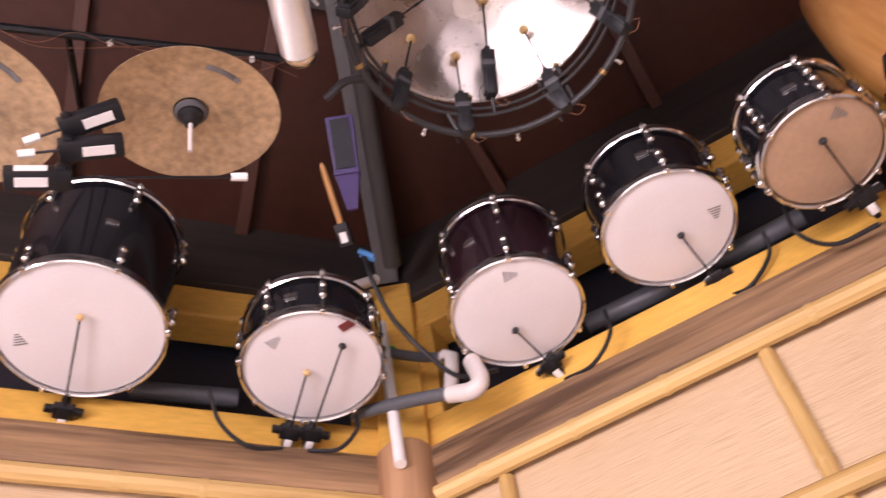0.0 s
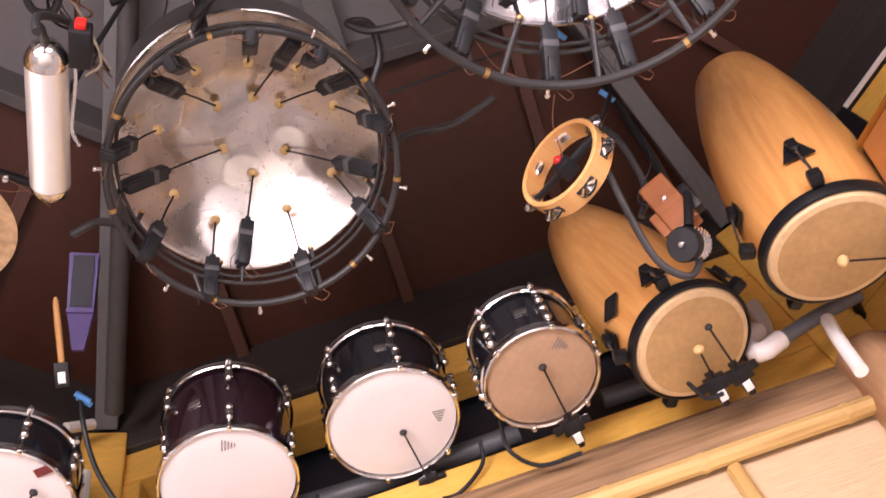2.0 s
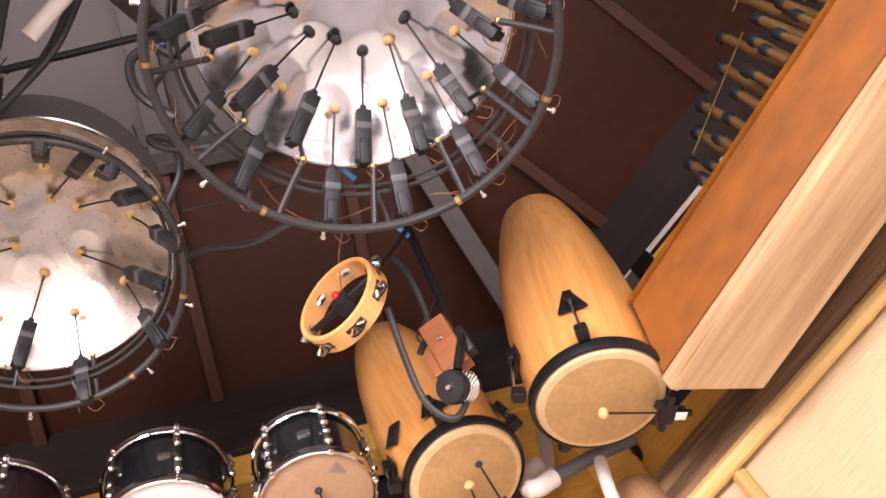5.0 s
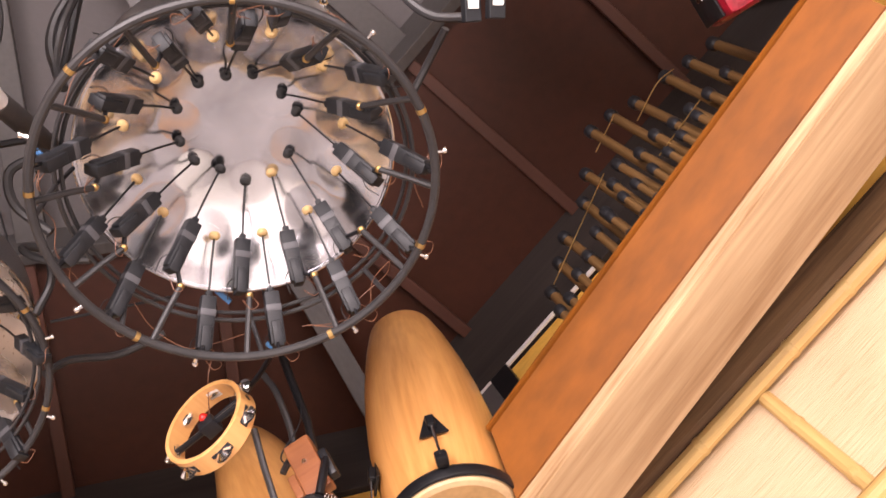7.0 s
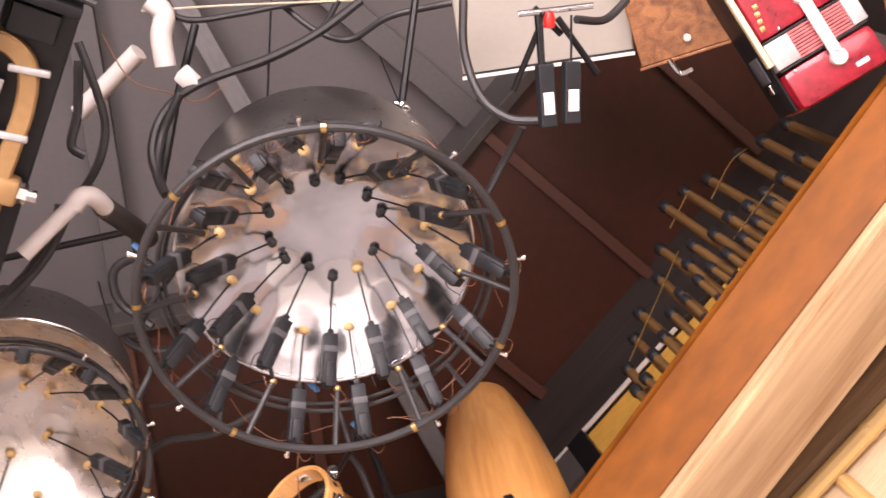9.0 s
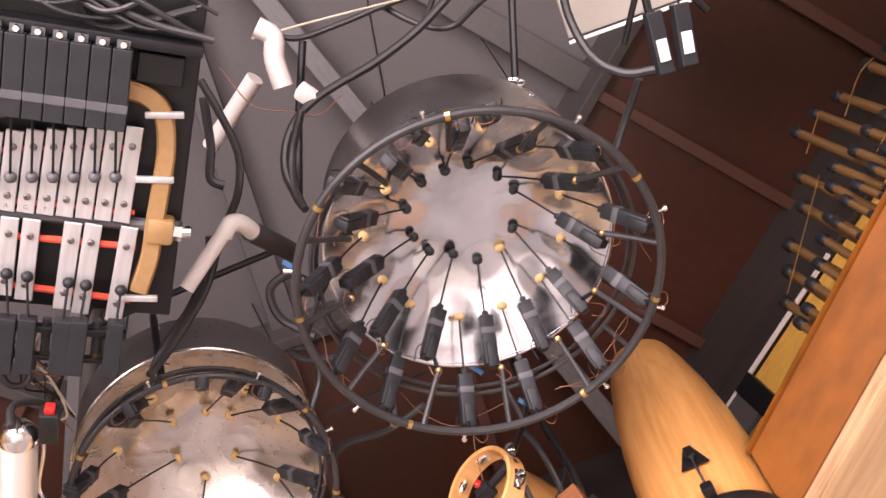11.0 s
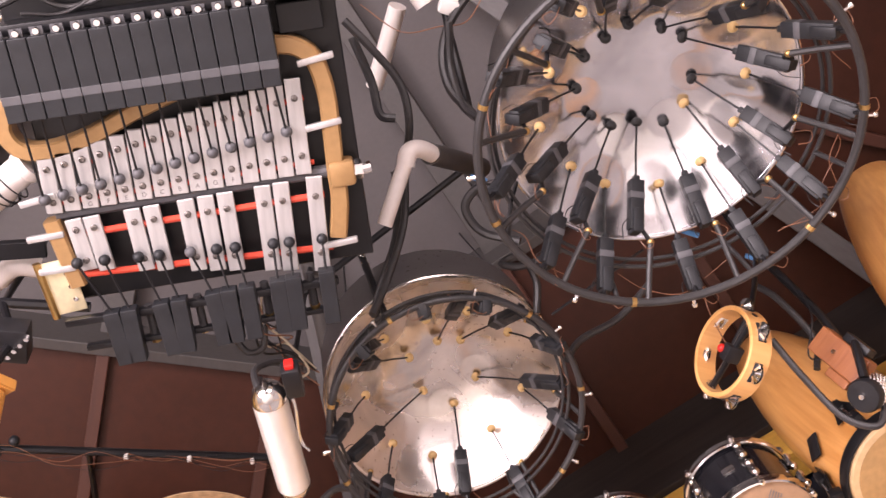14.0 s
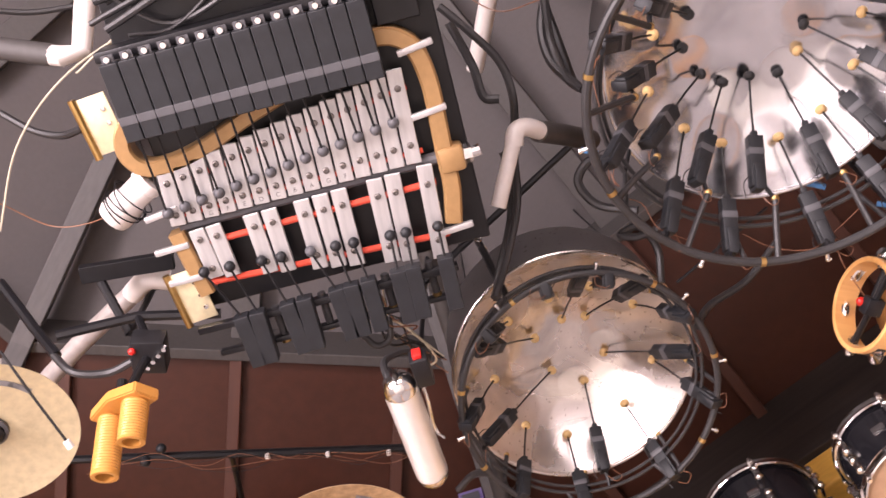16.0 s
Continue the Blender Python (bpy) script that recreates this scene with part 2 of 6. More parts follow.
BRACKET = mat("yellow_zinc", (0.78, 0.68, 0.44), 0.32, 0.5, 0.15, 14, 0.02)
COPPERWIRE = mat("orange_wire", (0.2, 0.085, 0.045), 0.4)
WIREWHITE = mat("cream_wire", (0.45, 0.40, 0.30), 0.5)
INK = mat("grey_print", (0.2, 0.19, 0.19), 0.6)


# ---- mesh helpers ----
def part(name, bm, material, parent=None, label="", smooth=True, m=None):
    me = bpy.data.meshes.new(name)
    bmesh.ops.recalc_face_normals(bm, faces=bm.faces)
    if smooth:
        for fc in bm.faces:
            fc.smooth = True
        for ed in bm.edges:
            if len(ed.link_faces) == 2 and ed.calc_face_angle(0) > 0.6:
                ed.smooth = False
    bm.to_mesh(me)
    bm.free()
    me.materials.append(material)
    ob = new(name, me)
    if parent is not None:
        ob.parent = parent
    if m is not None:
        ob.matrix_local = m
    if label:
        tagged(ob, label)
    return ob


def twin(ob, m, parent=None):
    """The same mesh once more, at m under parent."""
    o = new(ob.name.split(".")[0], ob.data)
    o.parent = parent if parent is not None else ob.parent
    o.matrix_local = m
    return o


def thing(name, m, label, category, group=""):
    e = new(name)
    e.empty_display_size = 0.05
    e.matrix_world = m
    return tagged(e, label, category, group)


def setting(name, bm, material, label="", m=None, smooth=False):
    ob = part(name, bm, material, None, label, smooth)
    if m is not None:
        ob.matrix_world = m
    return tagged(ob, label, kind="structure")


def B():
    return bmesh.new()


def box(bm, x0, x1, y0, y1, z0, z1, bevel=0.0, m=None):
    vs = bmesh.ops.create_cube(bm, size=1)["verts"]
    t = Matrix.Translation(((x0 + x1) / 2, (y0 + y1) / 2, (z0 + z1) / 2)) @ Matrix.Diagonal((x1 - x0, y1 - y0, z1 - z0, 1))
    bmesh.ops.transform(bm, matrix=t, verts=vs)
    if bevel:
        es = list({e for v in vs for e in v.link_edges})
        out = bmesh.ops.bevel(bm, geom=es, offset=bevel, segments=2, affect="EDGES", profile=0.5)
        vs = list({v for fc in out["faces"] for v in fc.verts} | {v for v in vs if v.is_valid})
    if m is not None:
        bmesh.ops.transform(bm, matrix=m, verts=[v for v in vs if v.is_valid])
    return bm


def lathe(bm, profile, seg=40, m=None, closed=False):
    """Turns (r, z) points about z."""
    rings = []
    for r, z in profile:
        if r < 1e-6:
            rings.append([bm.verts.new((0, 0, z))])
        else:
            rings.append([bm.verts.new((r * math.cos(2 * math.pi * i / seg), r * math.sin(2 * math.pi * i / seg), z)) for i in range(seg)])
    pairs = list(zip(rings, rings[1:])) + ([(rings[-1], rings[0])] if closed else [])
    for a, b in pairs:
        for i in range(seg):
            j = (i + 1) % seg
            if len(a) == 1:
                bm.faces.new((a[0], b[i], b[j]))
            elif len(b) == 1:
                bm.faces.new((a[i], a[j], b[0]))
            else:
                bm.faces.new((a[i], a[j], b[j], b[i]))
    if m is not None:
        bmesh.ops.transform(bm, matrix=m, verts=[v for g in rings for v in g])
    return bm


def torus(bm, R, r, z=0.0, seg=48, sides=8, m=None):
    return lathe(bm, [(R + r * math.cos(a), z + r * math.sin(a)) for a in [2 * math.pi * k / sides for k in range(sides)]], seg, m, True)


def tube(bm, pts, r, sides=8, smooth=0, ends=True):
    """A round rod or cable along points; smooth > 0 rounds the way by that many steps."""
    pts = [Vector(p) for p in pts]
    if smooth and len(pts) > 2:
        q = [pts[0] * 2 - pts[1]] + pts + [pts[-1] * 2 - pts[-2]]
        fine = []
        for i in range(1, len(q) - 2):
            for k in range(smooth):
                t = k / smooth
                a, b, c, d = q[i - 1:i + 3]
                fine.append(0.5 * (2 * b + (c - a) * t + (2 * a - 5 * b + 4 * c - d) * t * t + (3 * b - a - 3 * c + d) * t ** 3))
        pts = fine + [pts[-1]]
    rad = r if isinstance(r, (list, tuple)) else [r] * len(pts)
    side = None
    rings = []
    for i, p in enumerate(pts):
        t = (pts[min(i + 1, len(pts) - 1)] - pts[max(i - 1, 0)]).normalized()
        side = t.orthogonal() if side is None else side - t * side.dot(t)
        x = side.normalized() if side.length > 1e-5 else t.orthogonal().normalized()
        side = x
        y = t.cross(x)
        rings.append([bm.verts.new(p + rad[i] * (math.cos(a) * x + math.sin(a) * y)) for a in [2 * math.pi * k / sides for k in range(sides)]])
    for a, b in zip(rings, rings[1:]):
        for i in range(sides):
            j = (i + 1) % sides
            bm.faces.new((a[i], a[j], b[j], b[i]))
    if ends:
        bm.faces.new(rings[0]), bm.faces.new(rings[-1])
    return bm


def ball(bm, r, p=(0, 0, 0), squash=1.0, seg=12, m=None):
    t = Matrix.Translation(p) @ Matrix.Diagonal((1, 1, squash, 1))
    if m is not None:
        t = m @ t
    bmesh.ops.create_uvsphere(bm, u_segments=seg, v_segments=max(6, seg // 2), radius=r, matrix=t)
    return bm


def between(a, b):
    """A frame at a whose z points to b."""
    a, b = Vector(a), Vector(b)
    return Matrix.Translation(a) @ (b - a).to_track_quat("Z", "Y").to_matrix().to_4x4()


def cable(name, pts, r, material, label, category="cable", smooth=8):
    o = Vector(pts[0])
    ob = part(name, tube(B(), [Vector(p) - o for p in pts], r, 14 if r > 0.014 else 8, smooth), material)
    ob.matrix_world = Matrix.Translation(o)
    return tagged(ob, label, category)


# ---- the pavilion ----
bm = B()
box(bm, -60, 60, -60, 60, -0.3, -0.06)
setting("ground", bm, GROUNDM, "pale gravel ground around the pavilion")
bm = lathe(B(), [(0, 0), (3.0, 0), (3.0, -0.06), (0, -0.06)], 8, pose(CEN.x, CEN.y, 0, 0, 0, 0))
setting("floor", bm, FLOORM, "pale concrete floor of the pavilion")

WALL_NAMES = ["north_west", "north", "north_east", "east", "south_east", "south", "south_west", "west"]
half = SIDE / 2
for w in range(8):
    open_side = w in (4, 5, 6)
    m = wallm(w)
    # lower walls are out of view; their grey is set for the pan reflections
    setting("wall_" + WALL_NAMES[w], box(B(), -half, half, 0.0, 0.05, 0, 0.9 if open_side else 2.74), PLAINWALL, "plain grey painted lower wall", m)
    if not open_side:
        setting("wall_matting_" + WALL_NAMES[w], box(B(), -half, half, 0.0, 0.04, 2.743, 3.3), MATTING, "straw matting upper wall panel", m)
    rails = [("trim_log", 3.32, 3.475, -0.05, 0.12, LOG, 0.03), ("trim_rail_lower", 3.478, 3.62, 0.0, 0.12, YELLOW, 0.008), ("trim_rail_upper", 4.03, 4.17, 0.0, 0.12, YELLOW, 0.008)]
    for nm, z0, z1, y0, y1, ma, bv in rails:
        setting(nm, box(B(), -half + 0.07, half - 0.07, y0, y1, z0, z1, bv), ma, {"trim_log": "weathered brown log beam", "trim_rail_lower": "yellow painted lower rail", "trim_rail_upper": "yellow painted upper rail"}[nm], m)
    for x0, x1 in ((-half + 0.055, -half + (0.2 if w == 2 else 0.13)), (half - (0.25 if w == 1 else 0.13), half - 0.055)):
        setting("trim_stile", box(B(), x0, x1, 0.004, 0.12, 3.623, 4.027, 0.006), YELLOW, "yellow painted stile beside the corner post", m)
    setting("trim_backboard", box(B(), -half, half, 0.16, 0.2, 3.4, 4.3), NAVY, "near-black navy board between the rails", m)
    setting("trim_fascia", box(B(), -half, half, -0.02, 0.05, 4.174, 4.56, 0.004), DARKBOARD, "dark brown fascia board under the roof", m)
    # bamboo edging, cane by cane, with its knuckles
    if not open_side:
        for row, zz in enumerate((3.293, 2.83)):
            bm = B()
            tube(bm, [(-half + 0.06, -0.04, zz), (half - 0.06, -0.04, zz)], 0.026, 10)
            for k in range(7):
                lathe(bm, [(0.0255, -0.012), (0.0285, -0.004), (0.0275, 0.0), (0.0285, 0.004), (0.0255, 0.012)], 10, Matrix.Translation((-half + 0.2 + k * 0.3 + 0.05 * math.sin(k * 2.1 + w), -0.04, zz)) @ pose(0, 0, 0, 0, 90, 0))
            setting("trim_bamboo", bm, BAMBOO, "split bamboo edging cane", m, True)
        for s in (-0.82, -0.10, 0.62):
            bm = B()
            tube(bm, [(s, -0.012, 2.75), (s, -0.012, 3.268)], 0.021, 10)
            for k in range(2):
                lathe(bm, [(0.0205, -0.012), (0.0235, -0.004), (0.0225, 0.0), (0.0235, 0.004), (0.0205, 0.012)], 10, Matrix.Translation((s, -0.012, 2.92 + k * 0.22)))
            setting("trim_bamboo_upright", bm, BAMBOO_UP, "upright bamboo cane on matting", m, True)
    # corner post at the right end of this wall
    c = CEN + Vector((math.sin(radians(22.5 * 0 + 45 * w)), math.cos(radians(45 * w)), 0)) * (APO / math.cos(math.pi / 8))
    a = -45 * w
    pm = pose(c.x, c.y, 0, 0, 0, a)
    setting("trim_post_log", lathe(B(), [(0.0, 0), (0.098, 0), (0.092, 1.5), (0.088, 3.46), (0.08, 3.475), (0, 3.475)], 20, Matrix.Translation((0, -0.04, 0))), POSTWOOD, "round brown timber post", pm, True)
    setting("trim_post_yellow", box(B(), -0.07, 0.07, -0.06, 0.1, 3.478, 4.25, 0.008), YELLOW, "yellow painted corner post", pm)

# roof: brown boards, rafters, grey ring, grey inner ceiling and hip beams
RING, RINGZ, EAVEZ, APEX = 1.86, 4.74, 4.50, Vector((CEN.x, CEN.y, 5.55))
for w in range(8):
    m = wallm(w)
    h0, h1 = (APO + 0.05) * math.tan(math.pi / 8), RING * math.tan(math.pi / 8)
    d = APO - RING
    bm = B()
    lo = [bm.verts.new(v) for v in ((-h0, 0.05, EAVEZ), (h0, 0.05, EAVEZ), (h1, -d, RINGZ), (-h1, -d, RINGZ))]
    hi = [bm.verts.new(v.co + Vector((0, 0, 0.03))) for v in lo]
    bm.faces.new(lo), bm.faces.new(hi)
    for i in range(4):
        bm.faces.new((lo[i], lo[(i + 1) % 4], hi[(i + 1) % 4], hi[i]))
    setting("ceiling_brown", bm, ROOFBROWN, "dark red-brown roof boarding", m)
    for s in (-0.62, -0.02, 0.58):
        ang = math.degrees(math.atan2(RINGZ - EAVEZ, d))
        setting("trim_rafter", box(B(), -0.022, 0.022, -d / math.cos(radians(ang)) + 0.02, 0.0, -0.03, 0.0, 0.004), RAFTER, "dark red-brown rafter batten", m @ pose(s, 0.0, EAVEZ - 0.002, -ang, 0, 0))
    bm = B()
    tri = [bm.verts.new(v) for v in ((-h1, -d, RINGZ + 0.13), (h1, -d, RINGZ + 0.13), (0, -APO, 5.55))]
    up = [bm.verts.new(v.co + Vector((0, 0, 0.03))) for v in tri]
    bm.faces.new(tri), bm.faces.new(up)
    for i in range(3):
        bm.faces.new((tri[i], tri[(i + 1) % 3], up[(i + 1) % 3], up[i]))
    setting("ceiling_grey", bm, GREYCEIL, "pale grey inner roof panel", m)
    setting("trim_ring", box(B(), -h1, h1, -d - 0.03, -d + 0.012, RINGZ - 0.05, RINGZ + 0.14, 0.004), GREYBEAM, "grey painted ring beam", m)
    # hip beam from the corner to the apex, and a beam between
    for ang, r0, z0, wd in ((45 * w, 2.86, 4.32, 0.036), (45 * w - 22.5, 1.9, 4.82, 0.05)):
        v = Vector((math.sin(radians(ang)), math.cos(radians(ang)), 0))
        p0, p1 = CEN + v * r0 + Vector((0, 0, z0)), CEN + v * 0.05 + Vector((0, 0, 5.45))
        pr = CEN + v * 2.0 + Vector((0, 0, RINGZ - 0.03))
        for a_, b_ in (((p0, pr), (pr, p1)) if r0 > 2 else ((p0, p1),)):
            setting("trim_hip_beam", box(B(), -wd, wd, -0.05, 0.05, 0, (b_ - a_).length + 0.02, 0.004), HIPGREY if r0 > 2 else GREYBEAM, "grey painted roof beam", Matrix.Translation(a_) @ (b_ - a_).to_track_quat("Z", "Y").to_matrix().to_4x4())


# ---- drums ----
def tom(name, m, R, depth, shell, head, label, lugs=6, logo=40, badge=90):
    """Head at the origin facing -z, shell upward."""
    t = thing(name, m, label, "drum", "toms along the wall rails")
    part("shell", lathe(B(), [(R - 0.006, 0.004), (R - 0.001, 0.008), (R - 0.001, depth - 0.008), (R - 0.008, depth), (R - 0.014, depth - 0.01), (R - 0.014, 0.01)], 48, None, True), shell, t)
    part("drumhead", lathe(B(), [(0, -0.001), (R * 0.6, -0.001), (R * 0.93, 0.0), (R - 0.001, 0.003), (R + 0.002, 0.012), (R - 0.002, 0.012), (0, 0.004)], 48), head, t)
    hoop = lathe(B(), [(R + 0.002, -0.006), (R + 0.006, -0.009), (R + 0.010, -0.006), (R + 0.008, 0.004), (R + 0.012, 0.018), (R + 0.008, 0.022), (R + 0.004, 0.016), (R + 0.003, 0.004)], 48, None, True)
    h = part("hoop", hoop, CHROME, t, "chrome counter hoop")
    twin(h, pose(0, 0, depth, 180, 0, 0))
    part("rear_drumhead", lathe(B(), [(0, depth + 0.002), (R, depth), (R, depth - 0.006), (0, depth - 0.004)], 40), HEADWHITE, t)
    bm = B()
    ln = min(0.042, depth * 0.26)
    box(bm, -0.011, 0.011, -0.002, 0.018, -ln / 2, ln / 2, 0.005)
    ball(bm, 0.0125, (0, 0.013, ln / 2), 1.0, 10), ball(bm, 0.0125, (0, 0.013, -ln / 2), 1.0, 10)
    lug0 = None
    rod0 = None
    for k in range(lugs):
        r = Matrix.Rotation(2 * math.pi * (k + 0.35) / lugs, 4, "Z") @ Matrix.Translation((0, R, 0))
        for zz in ((0.058, depth - 0.058) if depth >= 0.2 else (depth * 0.5,)):
            q = r @ Matrix.Translation((0, 0, zz))
            if lug0 is None:
                lug0 = part("lug", bm, CHROME, t, "chrome lug", m=q)
            else:
                twin(lug0, q)
        for z0, z1 in ((-0.012, 0.05), (depth + 0.012, depth - 0.05)):
            q = r @ Matrix.Translation((0, 0.010, z0)) @ (pose(0, 0, 0) if z1 > z0 else pose(0, 0, 0, 180))
            if rod0 is None:
                b2 = tube(B(), [(0, 0, 0), (0, 0, abs(z1 - z0))], 0.003, 6)
                box(b2, -0.008, 0.008, -0.009, 0.007, 0.004, 0.016, 0.003)
                tube(b2, [(0, 0, -0.004), (0, 0, 0.008)], 0.0055, 8)
                rod0 = part("tension_rod", b2, CHROME, t, "chrome tension rod", m=q)
            else:
                twin(rod0, q)
    # printed maker's mark as plain strokes
    for k in range(5):
        a = radians(logo)
        part("printed_mark", box(B(), -0.018 + 0.003 * k, 0.018 - 0.003 * k, -0.0016, 0.0016, -0.0022, -0.0014, 0), INK, t, m=Matrix.Rotation(a, 4, "Z") @ Matrix.Translation((R * 0.72, 0.008 * (k - 2), 0)))
    part("badge", box(B(), -0.018, 0.018, -0.001, 0.003, -0.012, 0.012, 0.0015), CHROME, t, "small chrome badge", m=Matrix.Rotation(radians(badge), 4, "Z") @ Matrix.Translation((0, R, depth * 0.5)))
    bm = box(B(), -0.03, 0.03, 0, 0.022, -0.03, 0.03, 0.006)
    tube(bm, [(0, 0.015, 0), (0, 0.11, 0)], 0.011, 10)
    part("mount_bracket", bm, BLACKMETAL, t, m=Matrix.Rotation(radians(0), 4, "Z") @ Matrix.Translation((0, R, depth * 0.55)))
    return t


def facing(x, y, z, tilt, w):
    """Origin at the head; tilted towards the room by tilt degrees."""
    return Matrix.Translation((x, y, z)) @ Matrix.Rotation(radians(-22.5 + 45 * (1 - w)), 4, "Z") @ Matrix.Rotation(radians(-tilt), 4, "X")


TILT = 1
tom("floor_tom", facing(-0.939, 1.534, 3.58, TILT, 0), 0.212, 0.40, BLACKSHELL, HEADWHITE, "large black lacquered floor tom with a white head", 6, 160, 190)
tom("snare_drum", facing(-0.39, 1.776, 3.563, TILT, 0.4), 0.184, 0.165, BLACKSHELL, HEADWHITE, "shallow black lacquered drum with a white head", 8, 230, 170)
tom("deep_tom", facing(0.176, 1.753, 3.612, TILT, 1), 0.176, 0.30, PLUMSHELL, HEADWHITE, "deep plum lacquered tom with a white head", 6, 290, 170)
tom("rack_tom", facing(0.607, 1.597, 3.655, TILT, 1), 0.175, 0.235, BLACKSHELL, HEADWHITE, "black lacquered rack tom with a white head", 6, 10, 190)
tom("small_tom", facing(0.943, 1.348, 3.513, TILT, 1), 0.145, 0.20, BLACKSHELL, HEADTAN, "small black rack tom with a tan head", 6, 310, 180)


def conga(foot, top, R, plate_z, label, diamond, turn):
    foot, top = Vector(foot), Vector(top)
    length = (top - foot).length
    ez = (top - foot).normalized()
    ey = foot - Vector((0.1, -0.25, 1.45))
    ey = (ey - ez * ey.dot(ez)).normalized()
    ex = ey.cross(ez)
    m = Matrix(((ex.x, ey.x, ez.x, foot.x), (ex.y, ey.y, ez.y, foot.y), (ex.z, ey.z, ez.z, foot.z), (0, 0, 0, 1)))
    t = thing("conga", m, label, "conga", "pair of congas")
    prof = [(0.99, 0.03), (1.05, 0.12), (1.10, 0.25), (1.11, 0.38), (1.05, 0.55), (0.94, 0.72), (0.79, 0.88), (0.67, 0.975), (0.63, 1.0)]
    outer = [(R * r, length * z) for r, z in prof]
    inner = [(r - 0.014, z) for r, z in reversed(outer)]
    part("shell", lathe(B(), outer + inner, 56, None, True), CONGAWOOD, t, "clear-lacquered honey wood staves")
    part("hide", lathe(B(), [(0, -0.004), (R * 0.87, -0.004), (R * 0.89, -0.003), (R * 0.89, 0.004), (0, 0.004)], 48), HIDE, t, "tan rawhide head")
    part("hide_edge", lathe(B(), [(R * 0.892, -0.004), (R * 0.98, 0.0), (R * 1.025, 0.012), (R * 1.025, 0.03), (R * 0.95, 0.03), (R * 0.892, 0.004)], 48, None, True), HIDERIM, t, "paler hide collar")
    part("rim", lathe(B(), [(R * 1.03, 0.014), (R * 1.045, 0.006), (R * 1.08, 0.008), (R * 1.10, 0.018), (R * 1.10, 0.036), (R * 1.05, 0.046), (R * 1.03, 0.04)], 56, None, True), BLACKMETAL, t, "black steel comfort rim")
    plate = rod = None
    for k in range(5):
        rot = Matrix.Rotation(radians(turn + 72 * k), 4, "Z")
        q = rot @ Matrix.Translation((0, -R * 1.087, plate_z)) @ pose(0, 0, 0, -7)
        if plate is None:
            bm = B()
            vs = [bm.verts.new(v) for v in ((-0.038, 0, -0.048), (0.038, 0, -0.048), (0, 0, 0.057))]
            fc = bm.faces.new(vs)
            ex = bmesh.ops.extrude_face_region(bm, geom=[fc])["geom"]
            bmesh.ops.translate(bm, vec=(0, -0.006, 0), verts=[v for v in ex if isinstance(v, bmesh.types.BMVert)])
            box(bm, -0.012, 0.012, -0.024, -0.004, -0.03, 0.012, 0.004)
            plate = part("side_plate", bm, BLACKMETAL, t, "black triangular side plate", False, q)
            b2 = tube(B(), [(0, -0.016, 0.0), (0, -0.016, 0.03 - plate_z)], 0.0045, 8)
            ball(b2, 0.009, (0, -0.016, 0.045 - plate_z), 1.2, 8)
            rod = part("tension_rod", b2, CHROME, t, "steel tension rod", m=q)
            b3 = box(B(), -0.016, 0.016, -0.024, 0.012, 0.026 - plate_z, 0.058 - plate_z, 0.006)
            ear = part("rim_ear", b3, BLACKMETAL, t, m=q)
        else:
            twin(plate, q), twin(rod, q), twin(ear, q)
    part("mount_tube", tube(B(), [(0, R * 1.05, length * 0.35), (0, R * 1.1 + (0.33 if diamond else 0.45), length * 0.30)], 0.014, 10), BLACKMETAL, t, "black mounting tube to the rail")
    if diamond:
        bm = B()
        box(bm, -0.032, 0.032, -0.006, 0.0, -0.032, 0.032, 0.004, Matrix.Rotation(radians(45), 4, "Y"))
        part("diamond_badge", bm, BLACKPLASTIC, t, "black diamond badge", m=Matrix.Rotation(radians(turn - 45), 4, "Z") @ Matrix.Translation((0, -R * 1.098, 0.156)) @ pose(0, 0, 0, -7))
    return t


conga((1.283, 1.185, 3.417), (1.235, 1.255, 4.180), 0.150, 0.135, "honey-coloured wooden conga with black rim, smaller", True, 12)
conga((1.505, 0.855, 3.306), (1.548, 0.701, 4.051), 0.159, 0.190, "honey-coloured wooden conga with black rim, larger", False, 8)


